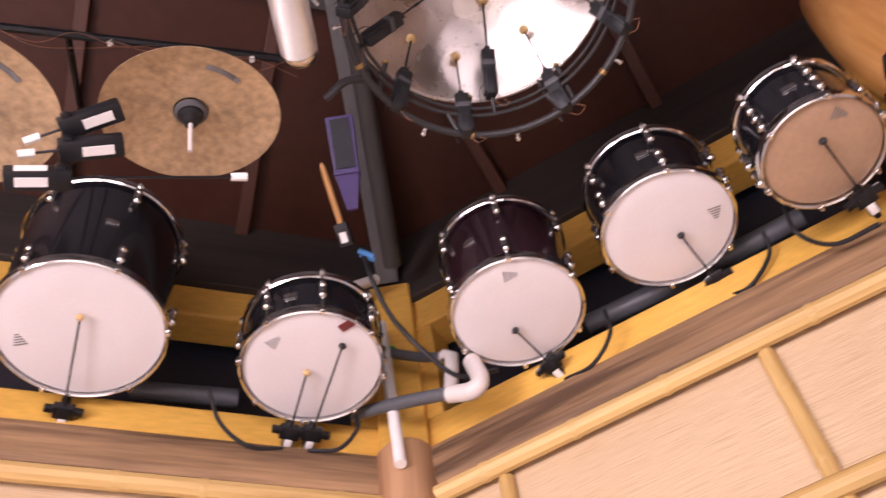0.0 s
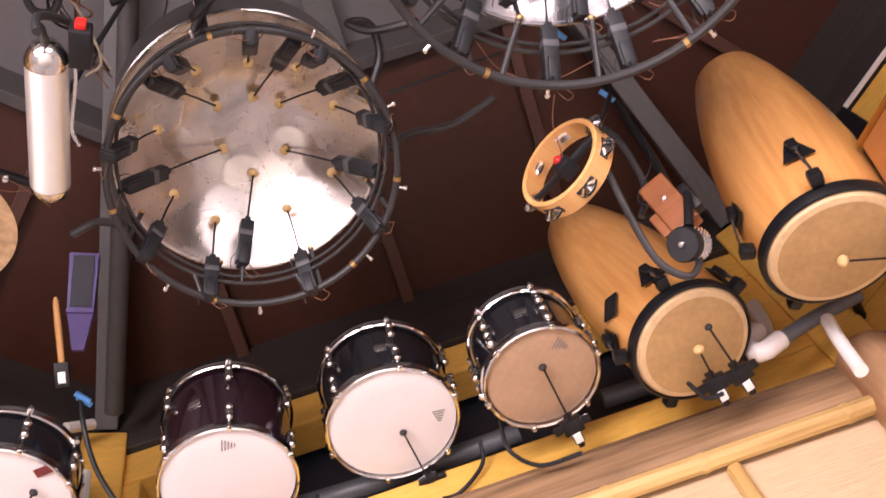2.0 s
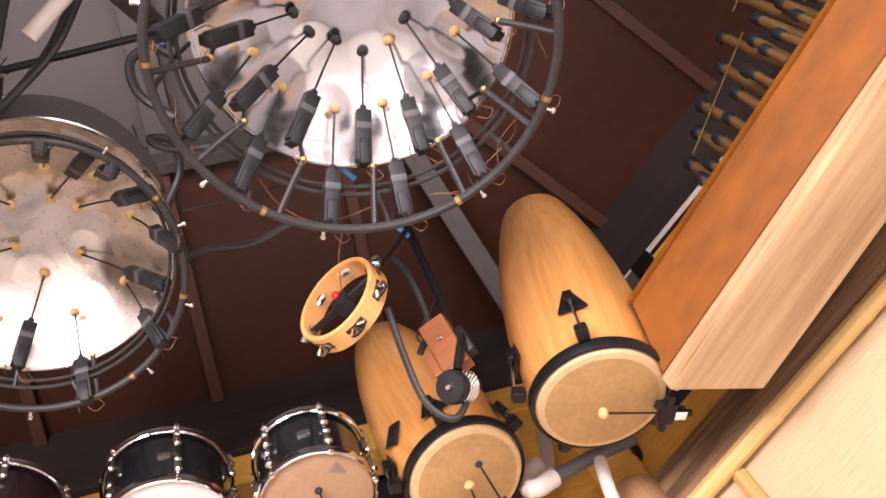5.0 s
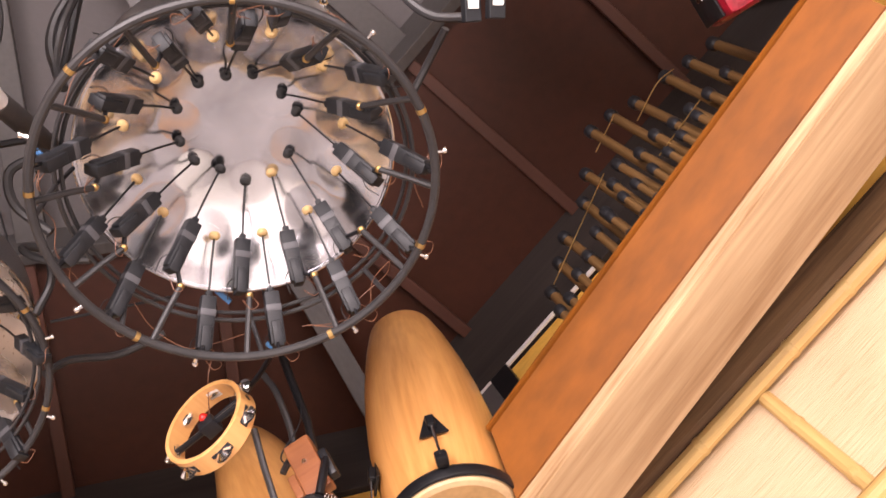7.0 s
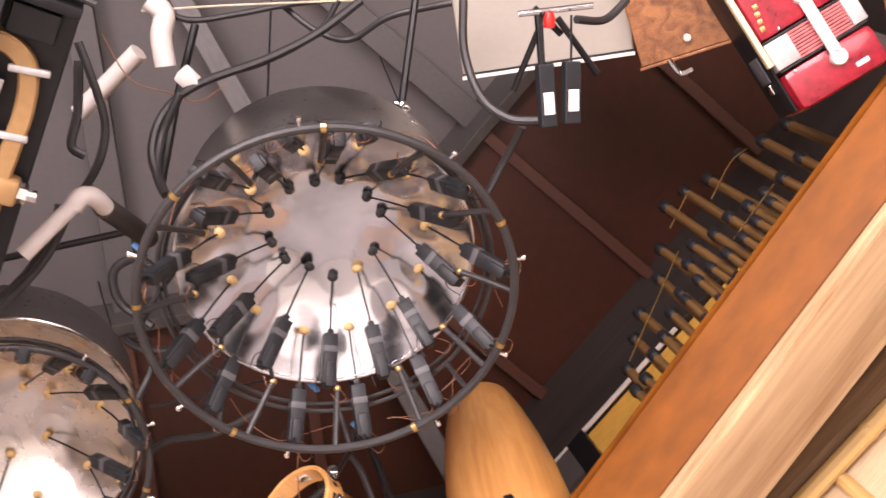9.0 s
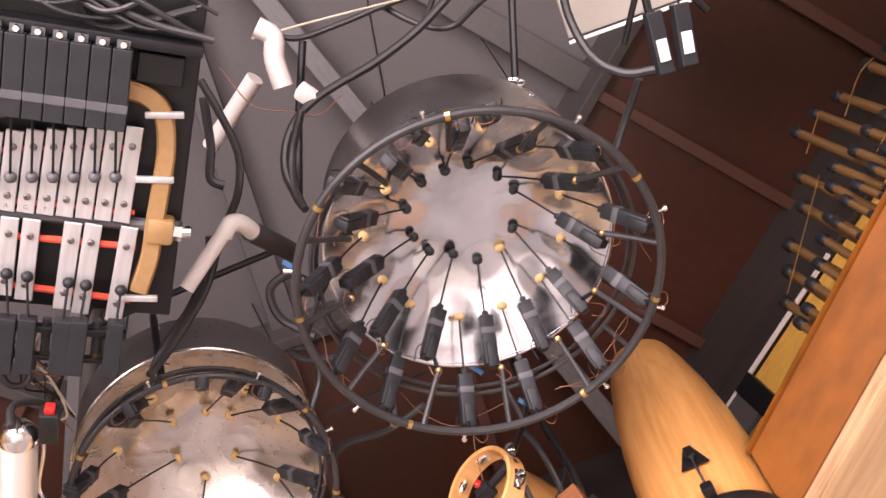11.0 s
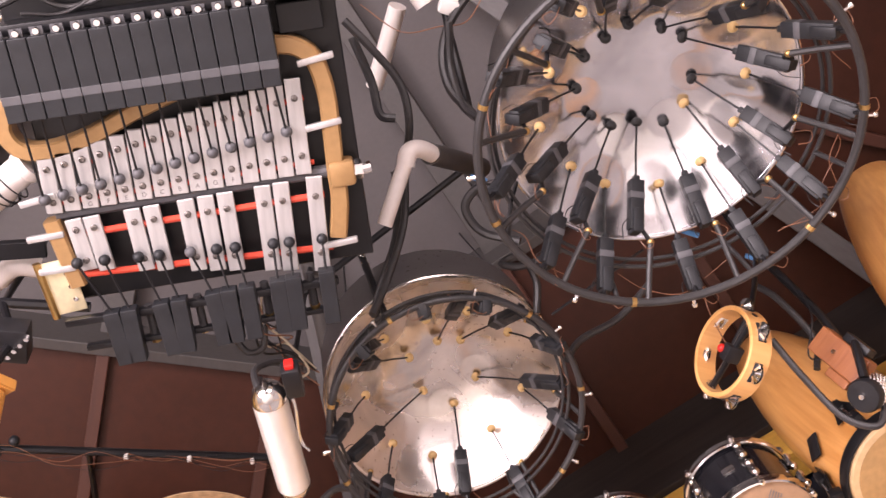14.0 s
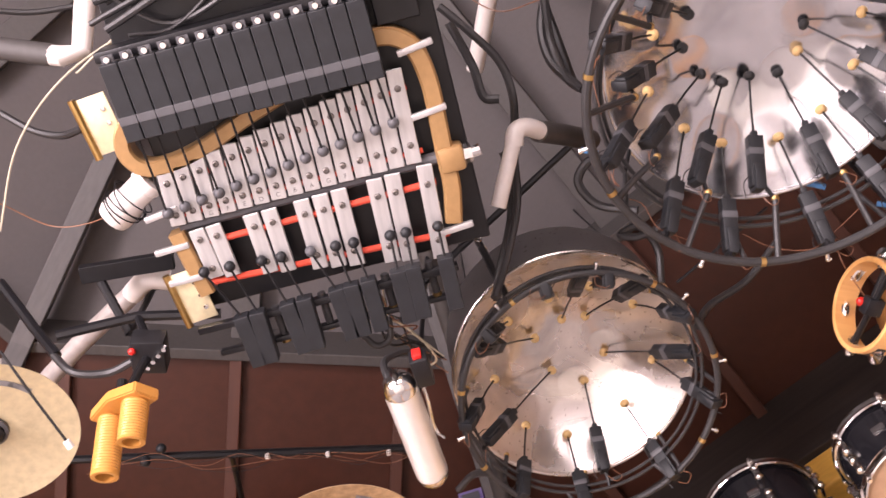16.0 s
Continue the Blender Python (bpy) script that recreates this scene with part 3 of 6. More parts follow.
# ---- steel pans ----
def pan(m, R, bowl, skirt, hang, notes_out, notes_in, label, turn, metal):
    """Rim at the origin, playing side down and hollow upward."""
    t = thing("steel_pan", m, label, "steel pan", "steel pans")
    bm = B()
    NR, NS = 44, 144
    rows = []
    for i in range(NR + 1):
        r = R * i / NR
        row = []
        for j in range(NS):
            a = 2 * math.pi * j / NS
            z = bowl * (1 - max(0.0, i / NR - 0.2) ** 2 / 0.64) ** 1.1 if i < NR else 0.0
            for n, rad, wid, hgt in ((notes_out, 0.715, 0.24 if notes_out < 10 else 0.175, 0.0075), (notes_in, 0.38, 0.15, 0.003)):
                k = round((a / (2 * math.pi)) * n - turn)
                c = 2 * math.pi * (k + turn) / n
                dx, dy = r * math.cos(a - c) - rad * R, r * math.sin(a - c)
                q = (dx / (wid * R)) ** 2 + (dy / (wid * R * 0.95)) ** 2
                z -= hgt * max(0, 1 - q) ** 1.3 - 0.0006 * math.exp(-((q - 1.08) / 0.16) ** 2)
            z += 0.0025 * noise.noise((9 * r * math.cos(a), 9 * r * math.sin(a), 3.0))
            row.append(bm.verts.new((r * math.cos(a), r * math.sin(a), z)) if i else None)
        if i == 0:
            row = [bm.verts.new((0, 0, bowl))]
        rows.append(row)
    for i in range(NR):
        for j in range(NS):
            k = (j + 1) % NS
            if i == 0:
                bm.faces.new((rows[0][0], rows[1][j], rows[1][k]))
            else:
                bm.faces.new((rows[i][j], rows[i][k], rows[i + 1][k], rows[i + 1][j]))
    part("playing_surface", bm, metal, t, "hammered bright steel playing surface")
    part("rim", torus(B(), R + 0.002, 0.0055, 0, 72, 10), metal, t, "rolled steel rim")
    part("skirt", lathe(B(), [(R + 0.001, 0.004), (R + 0.001, skirt), (R - 0.004, skirt), (R - 0.004, 0.004)], 72, None, True), SKIRT, t, "dull grey steel skirt")
    for k in range(3):
        a = 2 * math.pi * k / 3 + 1.9
        part("hanger_wire", tube(B(), [((R - 0.01) * math.cos(a), (R - 0.01) * math.sin(a), skirt - 0.03), ((R - 0.06) * math.cos(a), (R - 0.06) * math.sin(a), skirt + hang)], 0.003, 6), BLACKMETAL, t, "thin black hanging wire")
    return t


def tilted(c, nx, ny):
    """A frame at c whose z leans by nx and ny."""
    ez = Vector((nx, ny, 1)).normalized()
    ex = (Vector((1, 0, 0)) - ez * ez.x).normalized()
    ey = ez.cross(ex)
    return Matrix(((ex.x, ey.x, ez.x, c[0]), (ex.y, ey.y, ez.y, c[1]), (ex.z, ey.z, ez.z, c[2]), (0, 0, 0, 1)))


PM1 = tilted((0.190, 0.851, 3.7535), -0.04, 0.08)
PM2 = tilted((0.744, 0.1235, 3.479), 0.09, -0.15)
R1, R2 = 0.314, 0.328
pan(PM1, R1, 0.155, 0.24, 0.98, 8, 5, "small bright steel pan hung upside down, freckled with rust", 0.25, STEELPAN)
pan(PM2, R2, 0.135, 0.22, 1.42, 12, 6, "polished chrome steel pan hung upside down", 0.93, MIRRORPAN)


def polar(a, r, z, off=(0, 0)):
    return Vector((off[0] + r * math.cos(radians(a)), off[1] + r * math.sin(radians(a)), z))


def ring_frame(m, R, z, off, Rin, zin, Rpan, bars, bar_end, label, r):
    """Bent conduit: the large lower ring, a thin double ring above it, struts between and bars running inwards."""
    t = thing("conduit_cage", m, label, "frame", "round striker frames")
    low = Matrix.Translation((off[0], off[1], 0))
    part("lower_ring", torus(B(), R, r, z, 84, 10), HOSE, t, "thick black conduit ring", m=low)
    part("upper_ring", torus(B(), Rin, r * 0.55, zin, 84, 8), HOSE, t)
    part("upper_ring", torus(B(), Rin - 0.012, r * 0.5, zin + 0.012, 84, 8), HOSE, t)
    cap = clip = None
    for k in range(8):
        a = 45 * k + 20
        p, q = polar(a, R, z, off), polar(a + 3, Rin, zin)
        part("strut", tube(B(), [p, q], r * 0.6, 8), HOSE, t)
        if k % 2:
            part("drop_rod", tube(B(), [q, polar(a + 3, Rpan + 0.002, 0.004)], 0.005, 6), BLACKMETAL, t)
    for a in bars:
        p, q = polar(a + 2, R, z, off), polar(a, bar_end[0], bar_end[1])
        part("bar", tube(B(), [p, (p + q) / 2 + Vector((0, 0, 0.004)), q], r * 0.72, 8), HOSE, t)
        part("bar_cap", ball(B(), r * 0.95, (0, 0, 0), 0.8, 8), BRASS, t, "brass bar end", m=Matrix.Translation(q))
    for k in range(14):
        a = radians(360 * k / 14 + 9 * math.sin(k * 2.3))
        mm = low @ Matrix.Rotation(a, 4, "Z")
        if clip is None:
            clip = part("coupling", tube(B(), [(R, -0.005, z), (R, 0.005, z)], r * 1.12, 10), BRASS, t, "brass coupling", m=mm)
            b2 = tube(B(), [(R, 0.02, z), (R + 0.024, 0.022, z - 0.003)], 0.004, 6)
            lathe(b2, [(0, 0), (0.0055, 0), (0.0065, 0.003), (0.0055, 0.007), (0.003, 0.008), (0, 0.008)], 10, pose(R + 0.018, 0.0215, z - 0.002, 0, 90, 0))
            cap = part("stud", b2, CHROME, t, "small steel terminal", m=mm)
        else:
            twin(clip if k % 2 == 0 else cap, mm)
    return t


BARS2 = [8 + 30 * k for k in range(12)]
ring_frame(PM1, 0.324, -0.142, (0.008, 0.022), 0.309, -0.108, R1, [12 + 45 * k for k in range(8)], (0.287, -0.05), "black conduit rings under the small pan", 0.0085)
ring_frame(PM2, 0.386, -0.198, (-0.007, -0.011), 0.360, -0.078, R2, BARS2, (0.284, -0.098), "black conduit ring cage under the large pan", 0.0095)


def striker(tip, tail, material, hold, group, tipr=0.0125, boxlen=0.118):
    """Solenoid box that ends at tail, rod on to the tip."""
    L = (tip - tail).length
    m = between(tail, tip)
    inv = m.inverted()
    t = thing("mallet_striker", m, "dark solenoid striker with thin rod and " + ("tan" if material is TIPTAN else "black") + " tip", "striker", group)
    bm = box(B(), -0.0165, 0.0165, -0.013, 0.013, 0.0, boxlen, 0.0025)
    box(bm, -0.011, 0.011, -0.019, 0.019, -0.008, boxlen * 0.42, 0.003)
    box(bm, -0.007, 0.007, -0.007, 0.007, boxlen, boxlen + 0.012, 0.002)
    part("solenoid", bm, BOXGREY, t)
    part("tape_band", box(B(), -0.0172, 0.0172, -0.0137, 0.0137, boxlen * 0.62, boxlen * 0.75, 0.0015), TAPE, t, "grey tape band")
    part("rod", tube(B(), [(0, 0, boxlen), (0, 0.003, (L + boxlen) / 2), (0, 0, L)], 0.0026, 6), BLACKMETAL, t)
    part("tip", lathe(B(), [(0, L + 0.009), (tipr * 0.7, L + 0.008), (tipr, L + 0.003), (tipr, L - 0.003), (tipr * 0.7, L - 0.008), (0, L - 0.009)], 16, None), material, t, "round tan felt tip" if material is TIPTAN else "round black rubber tip")
    part("bracket", tube(B(), [(0, 0, boxlen * 0.2), inv @ Vector(hold)], 0.005, 6), BLACKMETAL, t)
    w = tube(B(), [(0.012, 0, 0.01), (0.032, 0.012, -0.008), (0.04, -0.010, -0.03), (0.022, -0.02, -0.045), (0.004, -0.014, -0.026)], 0.001, 4, 5)
    part("wire", w, COPPERWIRE, t, "thin orange wire loop")
    w = tube(B(), [(-0.014, 0, 0.03), (-0.026, 0.01, 0.012), (-0.022, 0.014, -0.02)], 0.0013, 4, 4)
    part("wire", w, BLACKPLASTIC, t)
    return t


# angle and radius of each tip, then of the tail of its box
INNER1 = ((-141, .089, -144, .281), (-79, .086, -73, .284), (-42, .107, -42, .297), (26, .111, 5, .295), (135, .072, 163, .288), (77, .115, 92, .269))
OUTER1 = ((-25, .222, -19, .314), (59, .205, 64, .343), (108, .221, 105, .334), (139, .221, 136, .323), (-176, .208, -178, .309), (20, .225, 26, .336), (-60, .209, -63, .290), (-128, .202, -130, .288), (-92, .186, -94, .288))
for at_, rt_, ab_, rb_ in INNER1:
    striker(PM1 @ polar(at_, rt_, 0.128), PM1 @ polar(ab_, rb_, -0.08), TIPTAN, PM1 @ polar(ab_, 0.306, -0.108), "strikers of the small pan")
for at_, rt_, ab_, rb_ in OUTER1:
    striker(PM1 @ polar(at_, rt_, 0.05), PM1 @ polar(ab_, rb_, -0.15), TIPTAN, PM1 @ polar(ab_, 0.324, -0.142, (0.008, 0.022)), "strikers of the small pan", 0.0125, 0.108)
INNER2 = ((-141, .147, -136, .310), (-117, .143, -105, .326), (-95, .150, -78, .303), (-65, .140, -45, .300), (-43, .142, -15, .283), (2, .121, 20, .290), (31, .118, 46, .290), (62, .112, 72, .281), (96, .087, 105, .264), (129, .108, 134, .277), (156, .122, 164, .285), (-171, .141, -168, .308))
OUTER2 = ((-119, .258, -122, .374), (-94, .274, -97, .380), (-67, .262, -60, .365), (-35, .232, -26, .372), (-6, .218, 3, .380), (25, .209, 32, .376), (57, .205, 60, .380), (86, .211, 84, .386), (120, .215, 115, .378), (145, .220, 138, .376), (176, .240, 171, .370), (-153, .231, -150, .383))
for at_, rt_, ab_, rb_ in INNER2:
    near_bar = min(BARS2, key=lambda b: abs((b - ab_ + 180) % 360 - 180))
    striker(PM2 @ polar(at_, rt_, 0.112), PM2 @ polar(ab_, rb_, -0.08), TIPTAN if at_ == 31 else TIPBLACK, PM2 @ polar(near_bar, 0.284, -0.098), "strikers of the large pan")
for at_, rt_, ab_, rb_ in OUTER2:
    striker(PM2 @ polar(at_, rt_, 0.03), PM2 @ polar(ab_, rb_, -0.16), TIPTAN, PM2 @ polar(ab_, 0.386, -0.198, (-0.007, -0.011)), "strikers of the large pan")


# ---- cymbals ----
def cymbal(m, R, material, label, stem=0.3):
    t = thing("cymbal", m, label, "cymbal", "cymbals")
    prof = [(0.006, 0.035), (0.03, 0.033), (R * 0.17, 0.022), (R * 0.2, 0.014), (R * 0.5, 0.010), (R * 0.8, 0.004), (R, -0.004)]
    bm = lathe(B(), prof + [(r, z - 0.0022) for r, z in reversed(prof)], 64, None, True)
    part("disc", bm, material, t)
    b2 = lathe(B(), [(0, -0.03), (0.014, -0.03), (0.016, -0.012), (0.026, -0.006), (0.026, 0.006), (0, 0.006)], 16)
    part("wing_nut", b2, BLACKPLASTIC, t, "black cymbal nut")
    for k in range(5):
        part("printed_mark", box(B(), -0.006, 0.006, -0.012, 0.012, -0.0008, 0.0008), INK, t, m=Matrix.Rotation(radians(-55 + 5.5 * k), 4, "Z") @ Matrix.Translation((R * 0.72, 0, 0.0015)))
    part("felt_ring", lathe(B(), [(0.026, 0.004), (0.028, -0.002), (0.035, 0.002), (0.035, 0.01), (0.028, 0.014)], 24, None, True), TAPE, t, "dark grimy felt washer")
    part("stem", tube(B(), [(0, 0, -0.11), (0, 0, stem)], 0.0048, 8), PVC, t, "pale steel stem")
    return t


cymbal(Matrix.Translation((-0.473, 0.951, 3.484)) @ facing(0, 0, 0, -16, 0.5), 0.189, CYMBAL, "tarnished bronze cymbal hanging from a black bar", 0.06)
cymbal(Matrix.Translation((-0.890, 0.809, 3.402)) @ facing(0, 0, 0, -10, 0.2), 0.195, CYMBAL, "tarnished bronze cymbal hanging beside its pair", 0.06)
cymbal(Matrix.Translation((-1.065, 0.355, 3.37)) @ pose(0, 0, 0, 10, -12, 0), 0.182, CYMBALPALE, "pale bronze cymbal with a striker rod below", 0.3)


# ---- strikers on the rails ----
def rail_striker(tip, basep, material, label, tipr=0.011, tilt=0.0):
    """A clamp on the rail with a labelled module and a thin rod up to the drumhead."""
    tip, basep = Vector(tip), Vector(basep)
    L = (tip - basep).length
    t = thing("drum_striker", between(basep, tip), label, "striker", "drum strikers on the rails")
    bm = box(B(), -0.014, 0.014, -0.014, 0.014, -0.05, 0.012, 0.003)
    box(bm, -0.05, 0.05, -0.010, 0.012, -0.006, 0.010, 0.003)
    box(bm, -0.028, 0.028, -0.012, 0.016, -0.02, 0.018, 0.004)
    box(bm, -0.012, 0.012, 0.0, 0.05, -0.012, 0.012, 0.003)
    part("clamp", bm, BLACKMETAL, t)
    part("label_plate", box(B(), -0.0105, 0.0105, -0.0165, -0.0135, -0.046, -0.016, 0.001), WHITEPAINT, t, "small blank white label")
    part("plug", tube(B(), [(0, 0, -0.066), (0, 0, -0.048)], 0.009, 8), BLACKPLASTIC, t)
    part("rod", tube(B(), [(0, 0, 0.01), (0, 0, L)], 0.0028, 6), BLACKMETAL, t)
    part("tip", ball(B(), tipr, (0, 0, L), 0.8, 12), material, t, "round mallet tip")
    return t


rail_striker((0.633, 1.611, 3.635), (0.719, 1.755, 3.600), TIPBLACK, "black clamp striker reaching the rack tom")
rail_striker((0.164, 1.798, 3.592), (0.246, 1.908, 3.555), TIPBLACK, "black clamp striker reaching the deep tom")
rail_striker((-0.913, 1.480, 3.560), (-1.046, 1.748, 3.530), TIPTAN, "black clamp striker reaching the floor tom")
rail_striker((-0.404, 1.775, 3.543), (-0.488, 1.945, 3.510), TIPTAN, "black clamp striker reaching the shallow drum")
rail_striker((-0.294, 1.706, 3.543), (-0.432, 1.966, 3.510), TIPBLACK, "black clamp striker reaching the shallow drum")
rail_striker((0.930, 1.303, 3.493), (1.031, 1.462, 3.460), TIPBLACK, "black clamp striker reaching the small tom")
rail_striker((1.265, 1.165, 3.365), (1.322, 1.246, 3.340), TIPTAN, "black clamp striker reaching the smaller conga", 0.014)
rail_striker((1.273, 1.101, 3.365), (1.380, 1.219, 3.340), TIPBLACK, "black clamp striker reaching the smaller conga", 0.010)
rail_striker((1.479, 0.851, 3.245), (1.649, 0.837, 3.250), TIPTAN, "black clamp striker reaching the larger conga", 0.015)
for pts in ([(0.729, 1.757, 3.530), (0.777, 1.707, 3.500), (0.845, 1.664, 3.560), (0.848, 1.633, 3.620)], [(0.270, 1.902, 3.480), (0.345, 1.846, 3.460), (0.407, 1.803, 3.520), (0.411, 1.790, 3.600)],
            [(-1.055, 1.763, 3.460), (-1.134, 1.739, 3.460), (-1.202, 1.736, 3.500)], [(-0.506, 1.944, 3.450), (-0.587, 1.902, 3.440), (-0.656, 1.860, 3.500), (-0.679, 1.806, 3.580)],
            [(-0.442, 1.967, 3.450), (-0.359, 1.970, 3.440), (-0.307, 1.969, 3.500), (-0.309, 1.974, 3.560)], [(1.046, 1.502, 3.400), (0.948, 1.556, 3.420), (0.872, 1.535, 3.460), (0.869, 1.512, 3.550)],
            [(1.310, 1.234, 3.280), (1.281, 1.261, 3.300), (1.259, 1.259, 3.360)]):
    cable("striker_cable", pts, 0.006, BLACKPLASTIC, "black cable looping below a drum striker")

# ---- congas' neighbours: tambourine and beaded shaker ----
n = ((-0.284, -0.381, -0.880), (-0.818, -0.383, 0.429))
ax = (Vector(n[0]) * 0.5 + Vector(n[1]) * 0.87).normalized()
ctr = Vector((0.845, 0.720, 3.391))
t = thing("tambourine", between(ctr, ctr + ax), "pale wooden tambourine ring with steel jingles", "tambourine")
RT, HT = 0.108, 0.052
part("frame", lathe(B(), [(RT, -HT / 2), (RT, HT / 2), (RT - 0.004, HT / 2 + 0.002), (RT - 0.011, HT / 2), (RT - 0.011, -HT / 2), (RT - 0.004, -HT / 2 - 0.002)], 56, None, True), TAMBWOOD, t, "bent honey-coloured wood hoop")
slot = jing = None
for k in range(7):
    q = Matrix.Rotation(2 * math.pi * k / 7 + 0.3, 4, "Z") @ Matrix.Translation((RT - 0.005, 0, 0))
    if slot is None:
        slot = part("slot", box(B(), -0.0066, 0.0056, -0.024, 0.024, -0.011, 0.011, 0.002), BLACKPLASTIC, t, "dark jingle slot", m=q)
        b2 = B()
        for dz in (-0.005, 0.005):
            lathe(b2, [(0, dz), (0.008, dz * 1.8), (0.0235, dz * 0.6), (0.0235, dz * 0.45), (0, dz * 0.7)], 18, Matrix.Translation((0.006, 0, 0)))
        jing = part("jingle", b2, CHROME, t, "pair of steel jingles", m=q)
    else:
        twin(slot, q), twin(jing, q)
part("crossbar", tube(B(), [(-RT, 0.01, 0), (RT, -0.01, 0)], 0.008, 8), BLACKMETAL, t, "black clamp bar")
part("solenoid", box(B(), -0.02, 0.02, -0.014, 0.014, -0.02, 0.02, 0.003), BLACKPLASTIC, t)
part("knob", ball(B(), 0.011, (0.0, 0.018, 0.018), 1), REDPLASTIC, t, "small red knob")
part("price_sticker", box(B(), -0.016, 0.016, -0.011, 0.011, 0, 0.0012), WHITEPAINT, t, m=Matrix.Rotation(1.2, 4, "Z") @ Matrix.Translation((RT - 0.0125, 0, 0)) @ pose(0, 0, 0, 90, 0, 90))
cable("tambourine_wire", [(0.844, 0.716, 3.393), (0.843, 0.692, 3.462), (0.845, 0.665, 3.529), (0.845, 0.610, 3.550)], 0.0015, COPPERWIRE, "thin brown wire up to the pan cage")

a_, b_ = Vector((1.108, 0.842, 3.285)), Vector((1.168, 0.862, 3.330))
t = thing("cabasa", between(a_, b_), "beaded steel cabasa shaker on a black arm", "shaker")
part("drum", lathe(B(), [(0, -0.012), (0.036, -0.012), (0.040, -0.006), (0.040, 0.012), (0.034, 0.018), (0, 0.018)], 28), BLACKPLASTIC, t)
bm = B()
for r in range(5):
    for k in range(26):
        a = 2 * math.pi * (k + 0.5 * (r % 2)) / 26
        bmesh.ops.create_icosphere(bm, subdivisions=1, radius=0.0052, matrix=Matrix.Translation((0.036 * math.cos(a), 0.036 * math.sin(a), 0.022 + r * 0.0085)))
part("bead_chains", bm, CHROME, t, "rows of steel beads")
part("core", lathe(B(), [(0, 0.018), (0.032, 0.018), (0.032, 0.062), (0.02, 0.064), (0, 0.06)], 28), ALU, t, "textured steel core")
part("axle", tube(B(), [(0, 0, 0.05), (0, 0, 0.12)], 0.012, 10), BLACKMETAL, t)
part("end_bolt", lathe(B(), [(0, -0.022), (0.006, -0.021), (0.008, -0.016), (0.008, -0.011), (0, -0.011)], 12), CHROME, t, "steel end bolt")
bw = Vector((1.108, 0.799, 3.434))
t = thing("wood_block", between(bw, Vector((1.140, 0.828, 3.327))), "reddish wooden block bolted to a black arm", "block")
part("block", box(B(), -0.034, 0.034, -0.022, 0.022, -0.045, 0.105, 0.004), BLOCKWOOD, t, smooth=False)
part("lug", box(B(), 0.0345, 0.056, -0.018, 0.018, 0.03, 0.095, 0.003), BLOCKWOOD, t, smooth=False)
part("bolt", tube(B(), [(0, -0.028, 0.02), (0, 0.028, 0.02)], 0.006, 6), CHROME, t, "steel bolt")
part("clip", box(B(), -0.056, -0.0345, -0.016, 0.02, 0.01, 0.085, 0.003), BLACKPLASTIC, t)
part("clamp", tube(B(), [(-0.045, -0.01, 0.04), (-0.03, -0.035, 0.08), (0.0, -0.045, 0.13)], 0.011, 8), BLACKMETAL, t, "black clamp down to the shaker")
cable("support_rod", [(1.148, 0.823, 3.401), (1.135, 0.767, 3.556), (1.062, 0.659, 3.751), (1.039, 0.597, 3.872), (1.180, 0.640, 4.690)], 0.011, BLACKMETAL, "black steel arm holding block and shaker", "rod", 0)
cable("shaker_hose", [(0.968, 0.748, 3.454), (1.005, 0.817, 3.368), (1.049, 0.878, 3.275), (1.106, 0.893, 3.234), (1.141, 0.875, 3.262), (1.150, 0.860, 3.312)], 0.0085, HOSE, "black rubber hose looped round the shaker")
cable("shaker_cable", [(1.036, 0.732, 3.712), (1.067, 0.748, 3.633), (1.106, 0.816, 3.525), (1.078, 0.860, 3.457)], 0.009, HOSE, "black cable along the arm")
cable("shaker_wire", [(1.117, 0.722, 3.621), (1.093, 0.745, 3.503), (1.057, 0.814, 3.454), (1.086, 0.814, 3.415)], 0.002, BLACKPLASTIC, "thin black wire on the wooden block")
for x in ((1.041, 0.657, 3.715), (-0.198, 1.567, 3.744), (0.827, 0.472, 3.553), (0.384, 0.314, 3.803), (-0.203, 1.637, 3.824)):
    ob = part("cable_tie", box(B(), -0.022, 0.022, -0.006, 0.006, -0.006, 0.006, 0.002), BLUETAPE)
    ob.matrix_world = Matrix.Translation(x) @ pose(0, 0, 0, 0, 20, 25)
    tagged(ob, "short bright blue cable tie round a hose", "cable tie", "blue cable ties")

cable("support_rod", [(0.838, 0.722, 3.392), (0.910, 0.637, 3.422), (0.971, 0.643, 3.543), (1.055, 0.659, 3.731)], 0.007, BLACKMETAL, "short black rod holding the tambourine", "rod", 0)
ob = part("tape_patch", box(B(), -0.022, 0.022, -0.012, 0.012, -0.001, 0.001), mat("dark_red_tape", (0.16, 0.03, 0.03), 0.6))
ob.matrix_world = Matrix.Translation((-0.271, 1.654, 3.561)) @ pose(0, 0, 0, 0, 0, -25)
tagged(ob, "dark red tape patch stuck on the shallow drum", "tape")

# ---- hip by the first post: cowbell, stick, guiro ----
t = thing("cowbell", between((-0.204, 1.356, 3.810), (-0.202, 1.252, 3.916)), "purple plastic cowbell fixed to the grey hip beam", "cowbell")
bm = B()
outer = [(-0.036, -0.026, 0.155), (0.036, -0.026, 0.155), (0.036, 0.026, 0.155), (-0.036, 0.026, 0.155), (-0.032, -0.024, 0.0), (0.032, -0.024, 0.0), (0.032, 0.024, 0.0), (-0.032, 0.024, 0.0), (-0.014, -0.01, -0.095), (0.014, -0.01, -0.095), (0.014, 0.01, -0.095), (-0.014, 0.01, -0.095)]
vs = [bm.verts.new(v) for v in outer]
